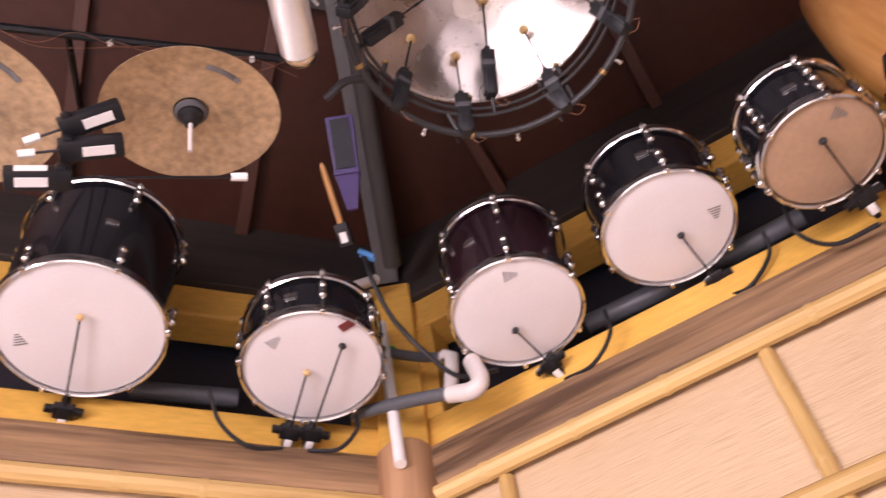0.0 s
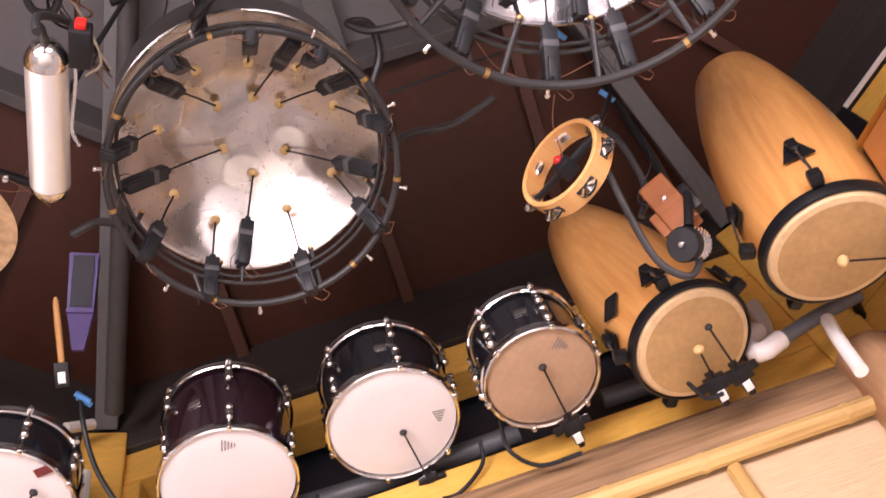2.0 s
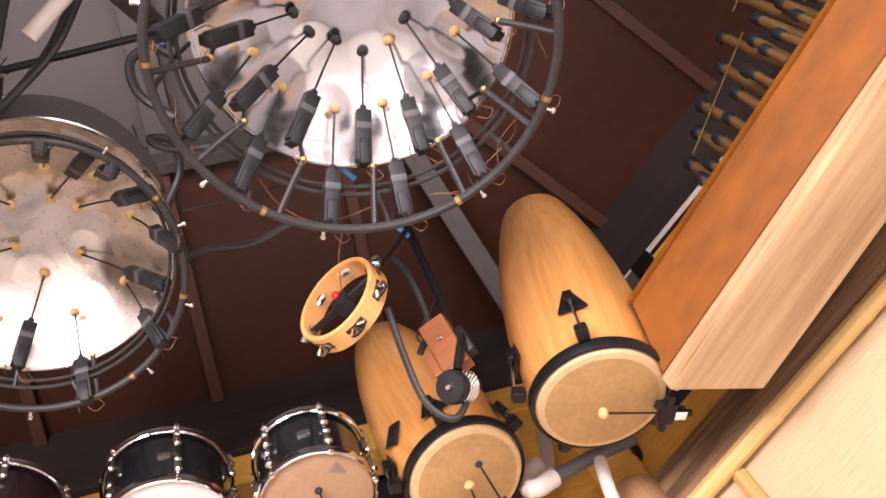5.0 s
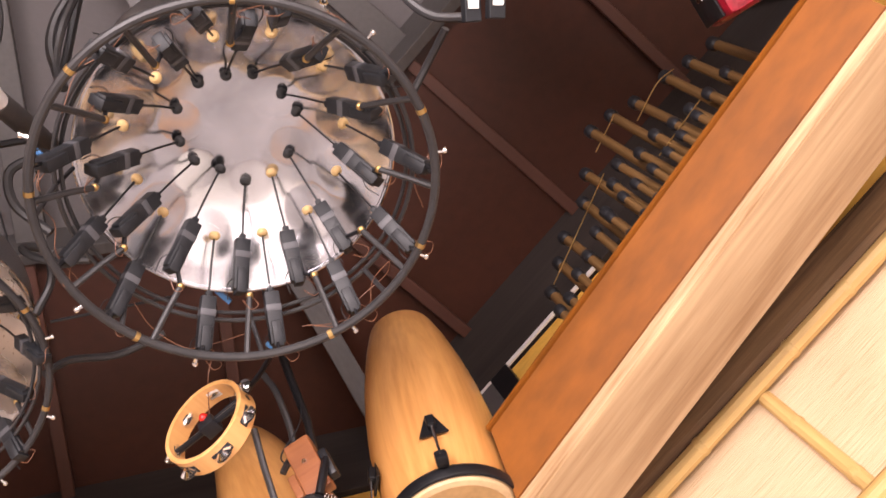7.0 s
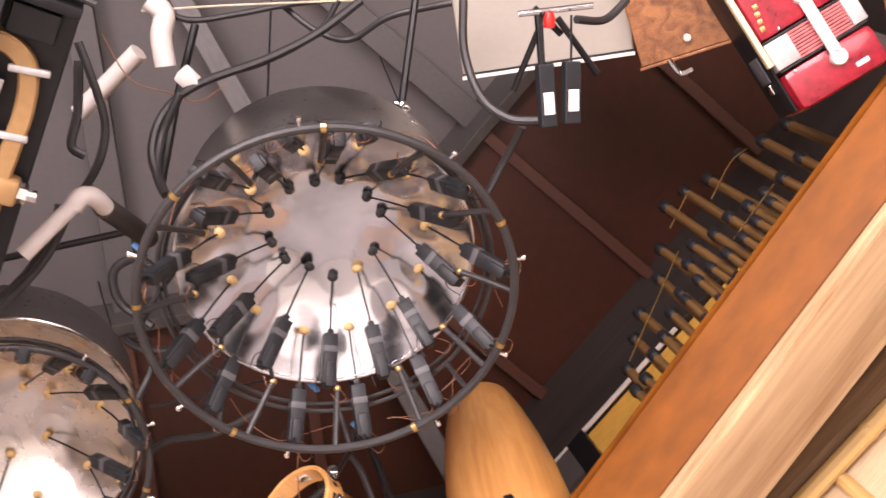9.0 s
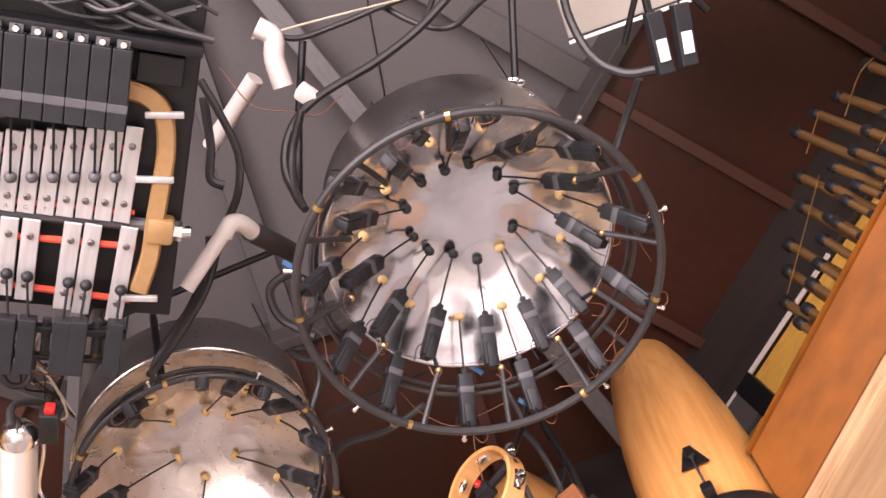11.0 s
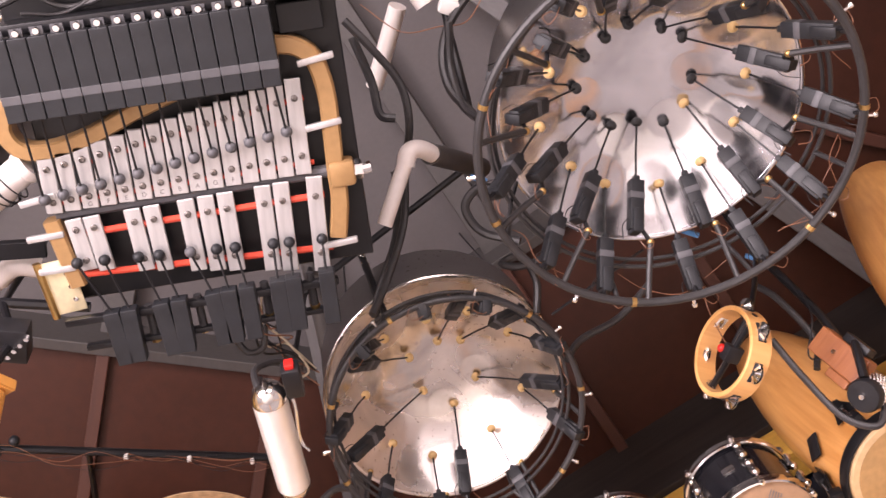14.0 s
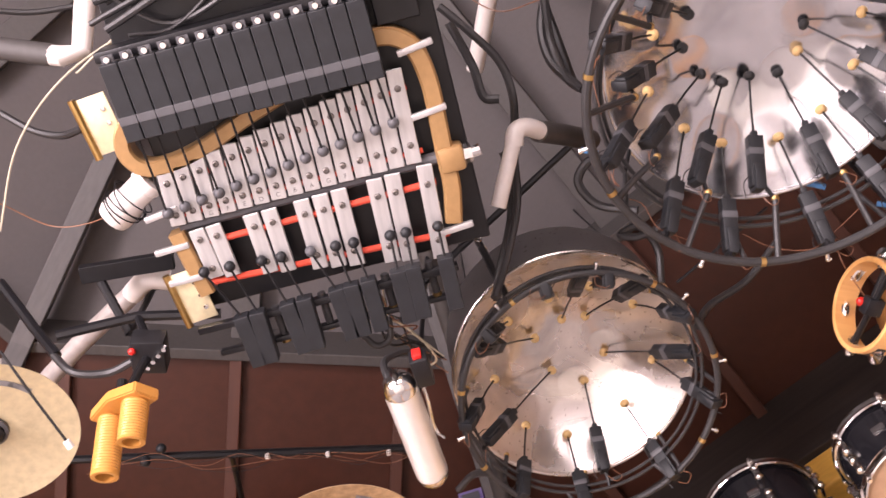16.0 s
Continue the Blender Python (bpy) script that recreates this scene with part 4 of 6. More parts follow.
for k in (0, 4):
    for i in range(4):
        j = (i + 1) % 4
        bm.faces.new((vs[k + i], vs[k + j], vs[k + 4 + j], vs[k + 4 + i]))
bm.faces.new(vs[8:12])
part("bell", bm, PURPLE, t, smooth=False)
# shade of the bell's inside, put on as a near-black plate
part("bell_face", box(B(), -0.026, 0.026, -0.0285, -0.0262, 0.012, 0.148, 0.001), NAVY, t, "dark plate for the shaded inside of the bell", smooth=False)
part("rib", box(B(), -0.034, 0.034, -0.03, 0.028, -0.004, 0.006, 0.002), PURPLE, t, smooth=False)
t = thing("drumstick", between((-0.245, 1.458, 3.740), (-0.266, 1.318, 3.825)), "short wooden drumstick on a black striker beside the cowbell", "drumstick")
part("stick", lathe(B(), [(0, 0), (0.008, 0), (0.009, 0.1), (0.0075, 0.155), (0.004, 0.166), (0, 0.168)], 12), STICKWOOD, t)
part("solenoid", box(B(), -0.018, 0.018, -0.015, 0.015, -0.06, 0.002, 0.003), BLACKPLASTIC, t)
part("label_plate", box(B(), -0.009, 0.009, -0.018, -0.0145, -0.05, -0.022), WHITEPAINT, t, "small blank white label")
ca, cb = Vector((-0.199, 0.528, 3.378)), Vector((-0.215, 0.870, 3.472))
t = thing("metal_guiro", between(ca, cb), "shiny perforated steel guiro cylinder hanging upright", "guiro")
Lg = (cb - ca).length
RG = 0.0385
part("body", lathe(B(), [(RG, 0.03), (RG, Lg - 0.03)], 40), GUIROSTEEL, t, "ridged bright steel tube")
bm = B()
for k in range(64):
    torus(bm, RG + 0.0001, 0.0006, 0.036 + k * (Lg - 0.072) / 63, 36, 5)
tagged(part("ridge_winding", bm, GUIROSTEEL, t), kind="stuff")
part("cap", lathe(B(), [(0, -0.012), (0.012, -0.011), (0.026, -0.004), (0.035, 0.010), (RG + 0.001, 0.026), (RG + 0.001, 0.036), (RG - 0.003, 0.036)], 40), CHROME, t, "domed chrome cap")
part("cap_bolt", lathe(B(), [(0, -0.019), (0.006, -0.018), (0.008, -0.011), (0, -0.011)], 12), BLACKMETAL, t, "dark cap bolt")
part("end", lathe(B(), [(RG + 0.001, Lg - 0.034), (RG + 0.001, Lg - 0.026), (0.034, Lg - 0.010), (0.022, Lg + 0.002), (0, Lg + 0.006)], 40), CHROME, t, "domed chrome end")
part("scraper", tube(B(), [(-0.044, 0.0, 0.0), (-0.05, 0, 0.07), (-0.042, 0, 0.18), (-0.056, 0, 0.22)], 0.004, 6, 4), CHROME, t, "bent steel scraper rod")
part("scraper_mount", box(B(), -0.08, -0.04, -0.02, 0.02, -0.05, 0.03, 0.004), BLACKPLASTIC, t)
part("switch", box(B(), -0.07, -0.05, -0.012, 0.012, -0.062, -0.048, 0.002), REDPLASTIC, t, "red switch")
cable("support_rod", [(-0.206, 0.700, 3.455), (-0.170, 0.690, 3.900), (-0.126, 0.680, 4.395)], 0.007, BLACKMETAL, "black rod holding the steel guiro", "rod", 0)
cable("guiro_hose", [(-0.199, 0.540, 3.385), (-0.200, 0.480, 3.330), (-0.200, 0.474, 3.287), (-0.206, 0.465, 3.348), (-0.174, 0.482, 3.401), (-0.132, 0.518, 3.445)], 0.008, HOSE, "black hose curving over the guiro cap")
cable("grey_pole", [(-0.16, 1.95, 4.20), (-0.13, 0.95, 4.35), (-0.12, 0.40, 4.45)], 0.03, GREYBEAM, "grey painted pole along the hip beam", "pole", 0)

# ---- pipes at the corner posts ----
def pipe(name, pts, r, material, label, smooth=0):
    return cable(name, pts, r, material, label, "pipe", smooth)


pipe("pvc_pipe", [(-0.322, 2.007, 3.597), (-0.194, 1.954, 3.556), (-0.034, 1.887, 3.491)], 0.019, PVCGREY, "dark grey pipe crossing the corner post", 4)
pipe("pvc_elbow", [(-0.042, 1.891, 3.490), (0.019, 1.865, 3.461), (0.046, 1.854, 3.486), (0.034, 1.881, 3.592)], 0.025, PVC, "white plastic pipe elbow at the corner", 4)
pipe("pvc_pipe", [(-0.201, 2.000, 3.826), (-0.116, 1.965, 3.745), (-0.034, 1.931, 3.685)], 0.015, PVCGREY, "dark grey pipe stub beside the shallow drum", 3)
pipe("pvc_elbow", [(-0.042, 1.934, 3.696), (-0.018, 1.924, 3.674), (-0.036, 1.932, 3.550)], 0.02, PVC, "white plastic pipe elbow below the deep tom")
pipe("green_tape_band", [(-0.218, 2.007, 3.856), (-0.194, 1.997, 3.823)], 0.019, GREENTAPE, "green tape band on a pipe")
pipe("conduit", [(-0.220, 1.986, 3.948), (-0.198, 1.977, 3.353)], 0.017, WHITEPAINT, "white conduit down the yellow post")
pipe("pvc_stub", [(-0.295, 1.952, 4.121), (-0.224, 1.988, 4.187)], 0.018, PVC, "short white pipe stub behind the shallow drum")
pipe("pvc_pipe", [(1.524, 1.199, 3.447), (1.650, 1.147, 3.492), (1.780, 1.093, 3.523)], 0.02, PVCGREY, "dark grey pipe crossing the second post")
pipe("pvc_elbow", [(1.545, 1.190, 3.454), (1.481, 1.217, 3.432), (1.490, 1.235, 3.508), (1.546, 1.233, 3.563)], 0.026, PVC, "white plastic pipe elbow by the congas", 4)
pipe("pvc_elbow", [(1.556, 1.251, 3.509), (1.621, 1.267, 3.645), (1.671, 1.290, 3.795)], 0.021, PVC, "white plastic pipe rising behind the congas", 3)
pipe("conduit", [(1.671, 1.138, 3.473), (1.654, 1.145, 3.379), (1.621, 1.137, 3.232)], 0.018, WHITEPAINT, "white conduit bent down the second post", 3)
pipe("rail_pipe", [(-0.937, 1.871, 3.715), (-0.658, 1.987, 3.730)], 0.028, PVCGREY, "dark pipe running inside the rail recess")
pipe("rail_pipe", [(0.385, 1.941, 3.728), (0.615, 1.846, 3.715), (0.998, 1.687, 3.722)], 0.03, PVCGREY, "dark pipe running inside the rail recess")
pipe("rail_pipe", [(1.242, 1.586, 3.743), (1.450, 1.500, 3.736)], 0.03, PVCGREY, "dark pipe running inside the rail recess")
cable("black_cable", [(-0.215, 1.615, 3.839), (-0.196, 1.666, 3.742), (-0.153, 1.748, 3.656), (-0.064, 1.825, 3.556), (0.003, 1.866, 3.520), (0.098, 1.897, 3.558)], 0.007, BLACKPLASTIC, "black cable draped across the corner post")

# ---- metallophone ----
MET = Matrix.Translation((0, 0, 3.45)) @ Matrix.Rotation(radians(4), 4, "Z")
t = thing("metallophone", MET, "two-row metallophone of dull aluminium bars on a gold frame", "metallophone")
for x_, y_ in ((-0.45, -0.3), (0.05, -0.3), (-0.45, 0.25), (0.05, 0.25)):
    part("hanger", tube(B(), [(x_, y_, 0.07), (x_, y_, 1.62)], 0.005, 6), BLACKMETAL, t, "thin black hanging rod")
part("backboard", box(B(), -0.53, 0.115, -0.37, 0.318, 0.05, 0.075, 0.004), BLACKMETAL, t, "black backing board", False)


def band(pts, wdt, z0, z1):
    """A flat curved strip of wood along (x, y) points."""
    p = [Vector((x, y, 0)) for x, y in pts]
    q = [p[0] * 2 - p[1]] + p + [p[-1] * 2 - p[-2]]
    fine = []
    for i in range(1, len(q) - 2):
        for k in range(6):
            s = k / 6
            a, b, c, d = q[i - 1:i + 3]
            fine.append(0.5 * (2 * b + (c - a) * s + (2 * a - 5 * b + 4 * c - d) * s * s + (3 * b - a - 3 * c + d) * s ** 3))
    fine.append(p[-1])
    bm = B()
    rows = []
    for i, v in enumerate(fine):
        d = (fine[min(i + 1, len(fine) - 1)] - fine[max(i - 1, 0)]).normalized()
        nn = Vector((-d.y, d.x, 0)) * wdt / 2
        rows.append([bm.verts.new((*(v + s * nn * k).xy, z)) for s, k, z in ((-1, 1, z1), (-1, 1, z0 + 0.006), (-1, 0.75, z0), (1, 0.75, z0), (1, 1, z0 + 0.006), (1, 1, z1))])
    for a, b in zip(rows, rows[1:]):
        for i in range(6):
            bm.faces.new((a[i], a[(i + 1) % 6], b[(i + 1) % 6], b[i]))
    bm.faces.new(rows[0]), bm.faces.new(rows[-1])
    return bm


part("right_frame", band([(-0.03, -0.175), (0.02, -0.165), (0.055, -0.13), (0.068, -0.06), (0.066, 0.02), (0.062, 0.1), (0.06, 0.17), (0.045, 0.25)], 0.038, 0.0, 0.045), GOLDPAINT, t, "gold curved end frame")
part("left_frame", band([(-0.50, -0.15), (-0.555, -0.12), (-0.572, -0.075), (-0.55, -0.035), (-0.50, -0.025), (-0.42, -0.04), (-0.30, -0.085), (-0.18, -0.12), (-0.05, -0.145)], 0.034, 0.0, 0.045), GOLDPAINT, t, "gold looped end frame")
part("lower_frame", band([(-0.53, 0.12), (-0.52, 0.2), (-0.51, 0.27)], 0.036, 0.0, 0.045), GOLDPAINT, t)
part("frame_hub", box(B(), 0.046, 0.102, 0.082, 0.138, -0.008, 0.045, 0.010), GOLDPAINT, t, "gold rounded hub block")
bm = tube(B(), [(0.100, 0.11, 0.018), (0.118, 0.11, 0.018)], 0.021, 6)
tube(bm, [(0.115, 0.11, 0.018), (0.136, 0.108, 0.018)], 0.013, 10)
part("hub_bolt", bm, CHROME, t, "steel hex bolt")
for y0, y1 in ((0.158, 0.152), (0.247, 0.272)):
    part("felt_strip", tube(B(), [(-0.50, y0, 0.012), (0.03, y1, 0.012)], 0.0075, 8), REDFELT, t, "red felt-covered strip")
for y0, y1 in ((0.02, -0.06), (0.085, 0.078)):
    part("felt_strip", tube(B(), [(-0.51, y0, 0.012), (0.02, y1, 0.012)], 0.006, 8), REDFELT, t, "red felt-covered strip")
part("support_tube", tube(B(), [(-0.52, 0.112, 0.025), (0.05, 0.106, 0.025)], 0.014, 10), TAPE, t, "grey support tube")
for x, y, a in ((0.055, -0.135, 8), (0.05, 0.0, 6), (0.045, 0.262, 4), (-0.545, 0.07, 8), (-0.55, 0.15, 2), (-0.545, 0.225, 0)):
    bm = box(B(), -0.036, 0.04, -0.007, 0.007, -0.004, 0.008, 0.003)
    part("crosspiece", bm, ALU, t, "aluminium lug", m=pose(x, y, 0.0, 0, 0, -a))


def bar(x0, x1, y0, y1, wdt):
    bm = box(B(), -wdt / 2, wdt / 2, 0, 1, 0, 0.008, 0)
    L = y1 - y0
    bmesh.ops.scale(bm, vec=(1, L, 1), verts=bm.verts)
    bmesh.ops.bevel(bm, geom=bm.edges[:], offset=0.0015, segments=1, affect="EDGES")
    o = part("tone_bar", bm, ALU, t, "dull aluminium tone bar", False, pose(x0, y0, 0, 0, 0, math.degrees(math.atan2(x0 - x1, L))))
    for f_ in (0.2, 0.8):
        s = part("screw", lathe(B(), [(0.0, -0.002), (0.003, -0.002), (0.004, -0.005), (0.0065, -0.004), (0.0075, 0.0), (0, 0)], 12), SCREWDARK, o, m=pose(0, L * f_, 0))
    return o


NOTES = "  GFEDCBAGF"


def letter(ch, x, y, size, o):
    cu = bpy.data.curves.new("note_letter", "FONT")
    cu.body, cu.size, cu.extrude, cu.align_x, cu.align_y = ch, size, 0.0004, "CENTER", "CENTER"
    tmp = bpy.data.objects.new("note_letter", cu)
    scene.collection.objects.link(tmp)
    me = bpy.data.meshes.new_from_object(tmp.evaluated_get(bpy.context.evaluated_depsgraph_get()))
    bpy.data.objects.remove(tmp)
    me.materials.clear()
    me.materials.append(INK)
    ob = new("note_letter", me)
    ob.parent = o
    ob.matrix_local = pose(x, y, -0.0006, 180, 0, 0)
    return ob


for k in range(15):
    f_ = k / 14
    x0 = -0.512 + 0.512 * f_
    y0, y1 = -0.015 - 0.088 * f_, 0.103 - 0.004 * f_
    o = bar(x0 + 0.004, x0 - 0.004, y0, y1, 0.0325)
    if k < len(NOTES) and NOTES[k] != " ":
        letter(NOTES[k], 0, (y1 - y0) * 0.93, 0.014, o)
    # upper striker: solenoid, rod and ball
    if k < 14:
        sx = -0.520 + 0.489 * k / 13
        u = thing("bar_striker", MET @ Matrix.Translation((sx, -0.262, -0.05)), "dark grey solenoid striker over a tone bar", "striker", "upper bar strikers")
        part("solenoid", box(B(), -0.0178, 0.0178, 0, 0.157, -0.012, 0.02, 0.002), BOXGREY, u, smooth=False)
        part("tape_band", box(B(), -0.0184, 0.0184, 0.105, 0.122, -0.0128, 0.0208, 0.001), TAPE, u, "grey tape band", smooth=False)
        tx, ty = -0.524 + 0.0385 * k - sx, 0.262 + 0.066 - 0.067 * k / 13
        part("rod", tube(B(), [(0, 0.15, 0.01), (tx, ty, 0.03)], 0.0028, 6), BLACKMETAL, u)
        part("ball", ball(B(), 0.0125, (tx, ty, 0.034), 1.0, 12), TAPE, u, "grey rubber ball")
        part("screw", lathe(B(), [(0, -0.008), (0.006, -0.008), (0.008, 0), (0, 0)], 10, pose(0, -0.008, 0.0)), CHROME, u, "pale screw")
        part("tab", box(B(), -0.012, 0.012, -0.016, 0.004, 0.0, 0.004), TAPE, u)
# place of each lower bar, of its ball and of its solenoid
LOWER = ((-.486, -.496, -.446), (-.449, -.440, -.410), (-.366, -.371, -.343), (-.326, -.329, -.305), (-.255, -.265, -.234), (-.214, -.211, -.200), (-.173, -.172, -.162), (-.095, -.093, -.096), (-.056, -.059, -.063), (.014, .010, .008))
for xb, xs, xc in LOWER:
    f_ = (xb + 0.486) / 0.5
    bar(xb, xb + 0.008 - 0.022 * f_, 0.121 - 0.014 * f_, 0.236 + 0.084 * f_, 0.034)
    y0 = 0.318 - 0.018 * f_
    u = thing("bar_striker", MET @ Matrix.Translation((xc, y0, -0.045)), "dark grey solenoid striker below a tone bar", "striker", "lower bar strikers")
    part("solenoid", box(B(), -0.0168, 0.0168, 0, 0.122, -0.012, 0.02, 0.002), BOXGREY, u, smooth=False, m=pose(0, 0, 0, 0, 0, 3 * math.sin(60 * xc)))
    yb = 0.211 + 0.030 * f_ - y0
    part("rod", tube(B(), [(0, 0.004, 0.006), (xs - xc, yb, 0.026)], 0.0028, 6), BLACKMETAL, u)
    part("ball", ball(B(), 0.0125, (xs - xc, yb, 0.03), 1.0, 12), TAPE if xb == -.255 else BOXGREY, u, "grey rubber ball")
    if xb in (-.449, -.326, -.173, -.056):
        part("hose_tail", tube(B(), [(0.034, 0.01, 0.03), (0.034, 0.085, 0.03)], 0.009, 8), HOSE, u)
        part("coupling", tube(B(), [(0.034, 0.085, 0.03), (0.0345, 0.098, 0.03)], 0.0105, 8), BRASS, u, "brass coupling")
for nm, x0, x1, y0, y1 in (("top_rail", -0.55, 0.115, -0.285, -0.263), ("lower_rail", -0.55, 0.03, 0.330, 0.346), ("lower_rail", -0.52, 0.02, 0.395, 0.407)):
    ob = part("striker_rail", box(B(), x0, x1, y0, y1, -0.033 if nm == "top_rail" else -0.03, -0.008 if nm != "top_rail" else 0.045, 0.003), BLACKMETAL)
    ob.matrix_world = MET
    tagged(ob, "black steel rail carrying the bar strikers", "rail", "striker rails")
for x, y, a in ((-0.597, -0.140, 5), (-0.545, 0.270, 5)):
    h = thing("hinge_plate", MET @ pose(x, y, 0.01, 0, 0, -a), "yellow zinc-plated hinge bracket on the black board", "bracket", "zinc hinge brackets")
    part("plate", box(B(), -0.028, 0.034, -0.062, 0.058, 0, 0.004, 0.001), BRACKET, h)
    part("barrel", tube(B(), [(-0.034, -0.066, 0), (-0.034, 0.064, 0)], 0.008, 10), BRASS, h)
    for yy in (-0.03, 0.0, 0.03):
        part("screw", lathe(B(), [(0, -0.004), (0.005, -0.003), (0.006, 0), (0, 0)], 10, pose(0.018, yy, 0)), CHROME, h)
ob = part("black_clip", box(B(), -0.045, 0.045, -0.03, 0.03, -0.012, 0.03, 0.003), BLACKMETAL, smooth=False)
ob.matrix_world = MET @ pose(0.040, -0.222, 0.02)
tagged(ob, "small black steel bracket on the board", "bracket")

# white motor and elbows at the left end of the metallophone
t = thing("white_motor", MET @ pose(-0.61, 0.035, 0.03, 90, 0, 60), "white plastic pipe motor wrapped in thin wires", "motor")
part("body", lathe(B(), [(0, -0.05), (0.034, -0.05), (0.038, -0.04), (0.038, 0.0), (0.032, 0.01), (0.032, 0.05), (0.036, 0.055), (0.036, 0.075), (0, 0.075)], 24), PVC, t)
for k in range(5):
    part("wire_wrap", torus(B(), 0.04 + 0.002 * k, 0.0016, -0.03 + 0.012 * k, 24, 5, pose(0, 0, 0, 12 * math.sin(k * 3), 10 * math.cos(k * 2), 0)), BLACKPLASTIC, t)
pipe("pvc_elbow", [(-0.758, -0.333, 3.757), (-0.691, -0.310, 3.726), (-0.649, -0.306, 3.740), (-0.616, -0.403, 3.809)], 0.024, PVC, "white plastic pipe elbow above the metallophone")
pipe("pvc_pipe", [(-0.871, -0.388, 3.769), (-0.715, -0.318, 3.739)], 0.026, GREYBEAM, "grey pipe joined to a white elbow")
pipe("pvc_pipe", [(-1.113, 0.433, 3.694), (-0.948, 0.342, 3.694), (-0.760, 0.254, 3.690)], 0.024, DARKERPVC, "white plastic pipe slanting below the metallophone")
pipe("pvc_elbow", [(-0.768, 0.258, 3.686), (-0.712, 0.227, 3.662), (-0.666, 0.247, 3.671)], 0.026, PVC, "white plastic elbow beside the hinge bracket", 3)

# striker arms, horn and rails at the left
cable("support_bar", [(-0.863, 0.209, 3.433), (-0.696, 0.239, 3.473), (-0.527, 0.294, 3.477)], 0.012, BLACKMETAL, "black steel arm below the metallophone", "rod", 0)
cable("support_bar", [(-0.786, 0.177, 3.593), (-0.740, 0.280, 3.497)], 0.011, BLACKMETAL, "black steel strut below the metallophone", "rod", 0)
cable("support_bar", [(-1.036, 0.122, 3.665), (-0.961, 0.217, 3.557), (-0.895, 0.262, 3.456)], 0.012, BLACKMETAL, "black steel arm above the pale cymbal", "rod", 0)
t = thing("slotted_rail", between((-0.812, 0.145, 3.592), (-0.634, 0.183, 3.615)), "black slotted steel rail", "rail")
part("rail", box(B(), -0.02, 0.02, -0.012, 0.012, -0.01, 0.2, 0.002), BLACKMETAL, t, smooth=False)
cable("support_bar", [(-0.740, 0.280, 3.497), (-0.700, 0.250, 4.200), (-0.680, 0.200, 5.080)], 0.008, BLACKMETAL, "black hanging rod over the striker arms", "rod", 0)
cable("support_bar", [(-0.690, 0.300, 3.215), (-0.668, 0.280, 3.260), (-0.652, 0.271, 3.330)], 0.009, BLACKMETAL, "short black rod between box and whistle", "rod", 0)
cable("support_bar", [(-0.696, 0.239, 3.470), (-0.652, 0.268, 3.345)], 0.009, BLACKMETAL, "black steel strut down to the striker box", "rod", 0)
cable("black_hose", [(-0.900, 0.259, 3.455), (-0.854, 0.292, 3.406), (-0.786, 0.316, 3.404), (-0.723, 0.307, 3.401)], 0.009, HOSE, "black hose curling to the orange whistle")
t = thing("striker_box", Matrix.Translation((-0.652, 0.271, 3.329)) @ pose(0, 0, 0, 10, 0, 20), "cluttered black solenoid box above the orange whistle", "striker")
part("case", box(B(), -0.035, 0.035, -0.04, 0.04, -0.02, 0.03, 0.004), BLACKPLASTIC, t)
for k in range(4):
    part("terminal", tube(B(), [(0.036 - 0.012 * k, -0.03 + 0.016 * k, -0.03), (0.036 - 0.012 * k, -0.03 + 0.016 * k, -0.018)], 0.005, 8), CHROME, t)
part("switch", ball(B(), 0.008, (-0.03, -0.02, -0.022)), REDPLASTIC, t, "small red knob")
W0, W1 = Vector((-0.736, 0.333, 3.220)), Vector((-0.663, 0.300, 3.188))
WM = between(W0, W0 + Vector((-0.137, 0.511, -0.849)))
t = thing("double_whistle", WM, "orange ribbed plastic whistle with two open tubes", "whistle")
second = WM.inverted() @ W1
for o_, ln in ((Vector((0, 0, 0)), 0.13), (Vector((second.x, second.y, 0)), 0.09)):
    ribs = [(0.0258 + 0.0014 * (k % 2), 0.006 + 0.003 * k) for k in range(int((ln - 0.008) / 0.003))]
    part("tube", lathe(B(), [(0.024, 0)] + ribs + [(0.027, ln - 0.001), (0.026, ln), (0.018, ln), (0.017, 0.004), (0, 0.004)], 28, Matrix.Translation(o_)), HORNPLASTIC, t, "ribbed open tube")
turn = math.atan2(second.y, second.x)
wide = math.hypot(second.x, second.y)
bm = B()
lo = [bm.verts.new((x, y, 0.004)) for x, y in ((-0.034, -0.03), (wide + 0.034, -0.03), (wide + 0.036, 0.026), (wide * 0.5 + 0.012, 0.046), (-0.034, 0.03))]
hi = [bm.verts.new(v.co - Vector((0, 0, 0.024))) for v in lo]
bm.faces.new(lo), bm.faces.new(hi)
for k in range(5):
    bm.faces.new((lo[k], lo[(k + 1) % 5], hi[(k + 1) % 5], hi[k]))
bmesh.ops.bevel(bm, geom=bm.edges[:], offset=0.003, segments=2, affect="EDGES")
part("flange", bm, HORNPLASTIC, t, "", m=Matrix.Rotation(turn, 4, "Z"))
part("bolt", tube(B(), [(wide * 0.5, 0.01, -0.06), (wide * 0.5, 0.01, -0.018)], 0.010, 10), BLACKMETAL, t, m=Matrix.Rotation(turn, 4, "Z"))
cable("black_bar", [(-1.350, 0.734, 3.954), (-0.800, 0.910, 3.954), (-0.250, 1.087, 3.954)], 0.012, BLACKMETAL, "long black bar carrying the cymbals", "bar", 0)
cable("cymbal_drop", [(-0.816, 0.902, 3.954), (-0.854, 1.015, 4.014), (-0.929, 1.192, 4.174)], 0.009, BLACKMETAL, "black drop bar behind the cymbals", "bar", 0)
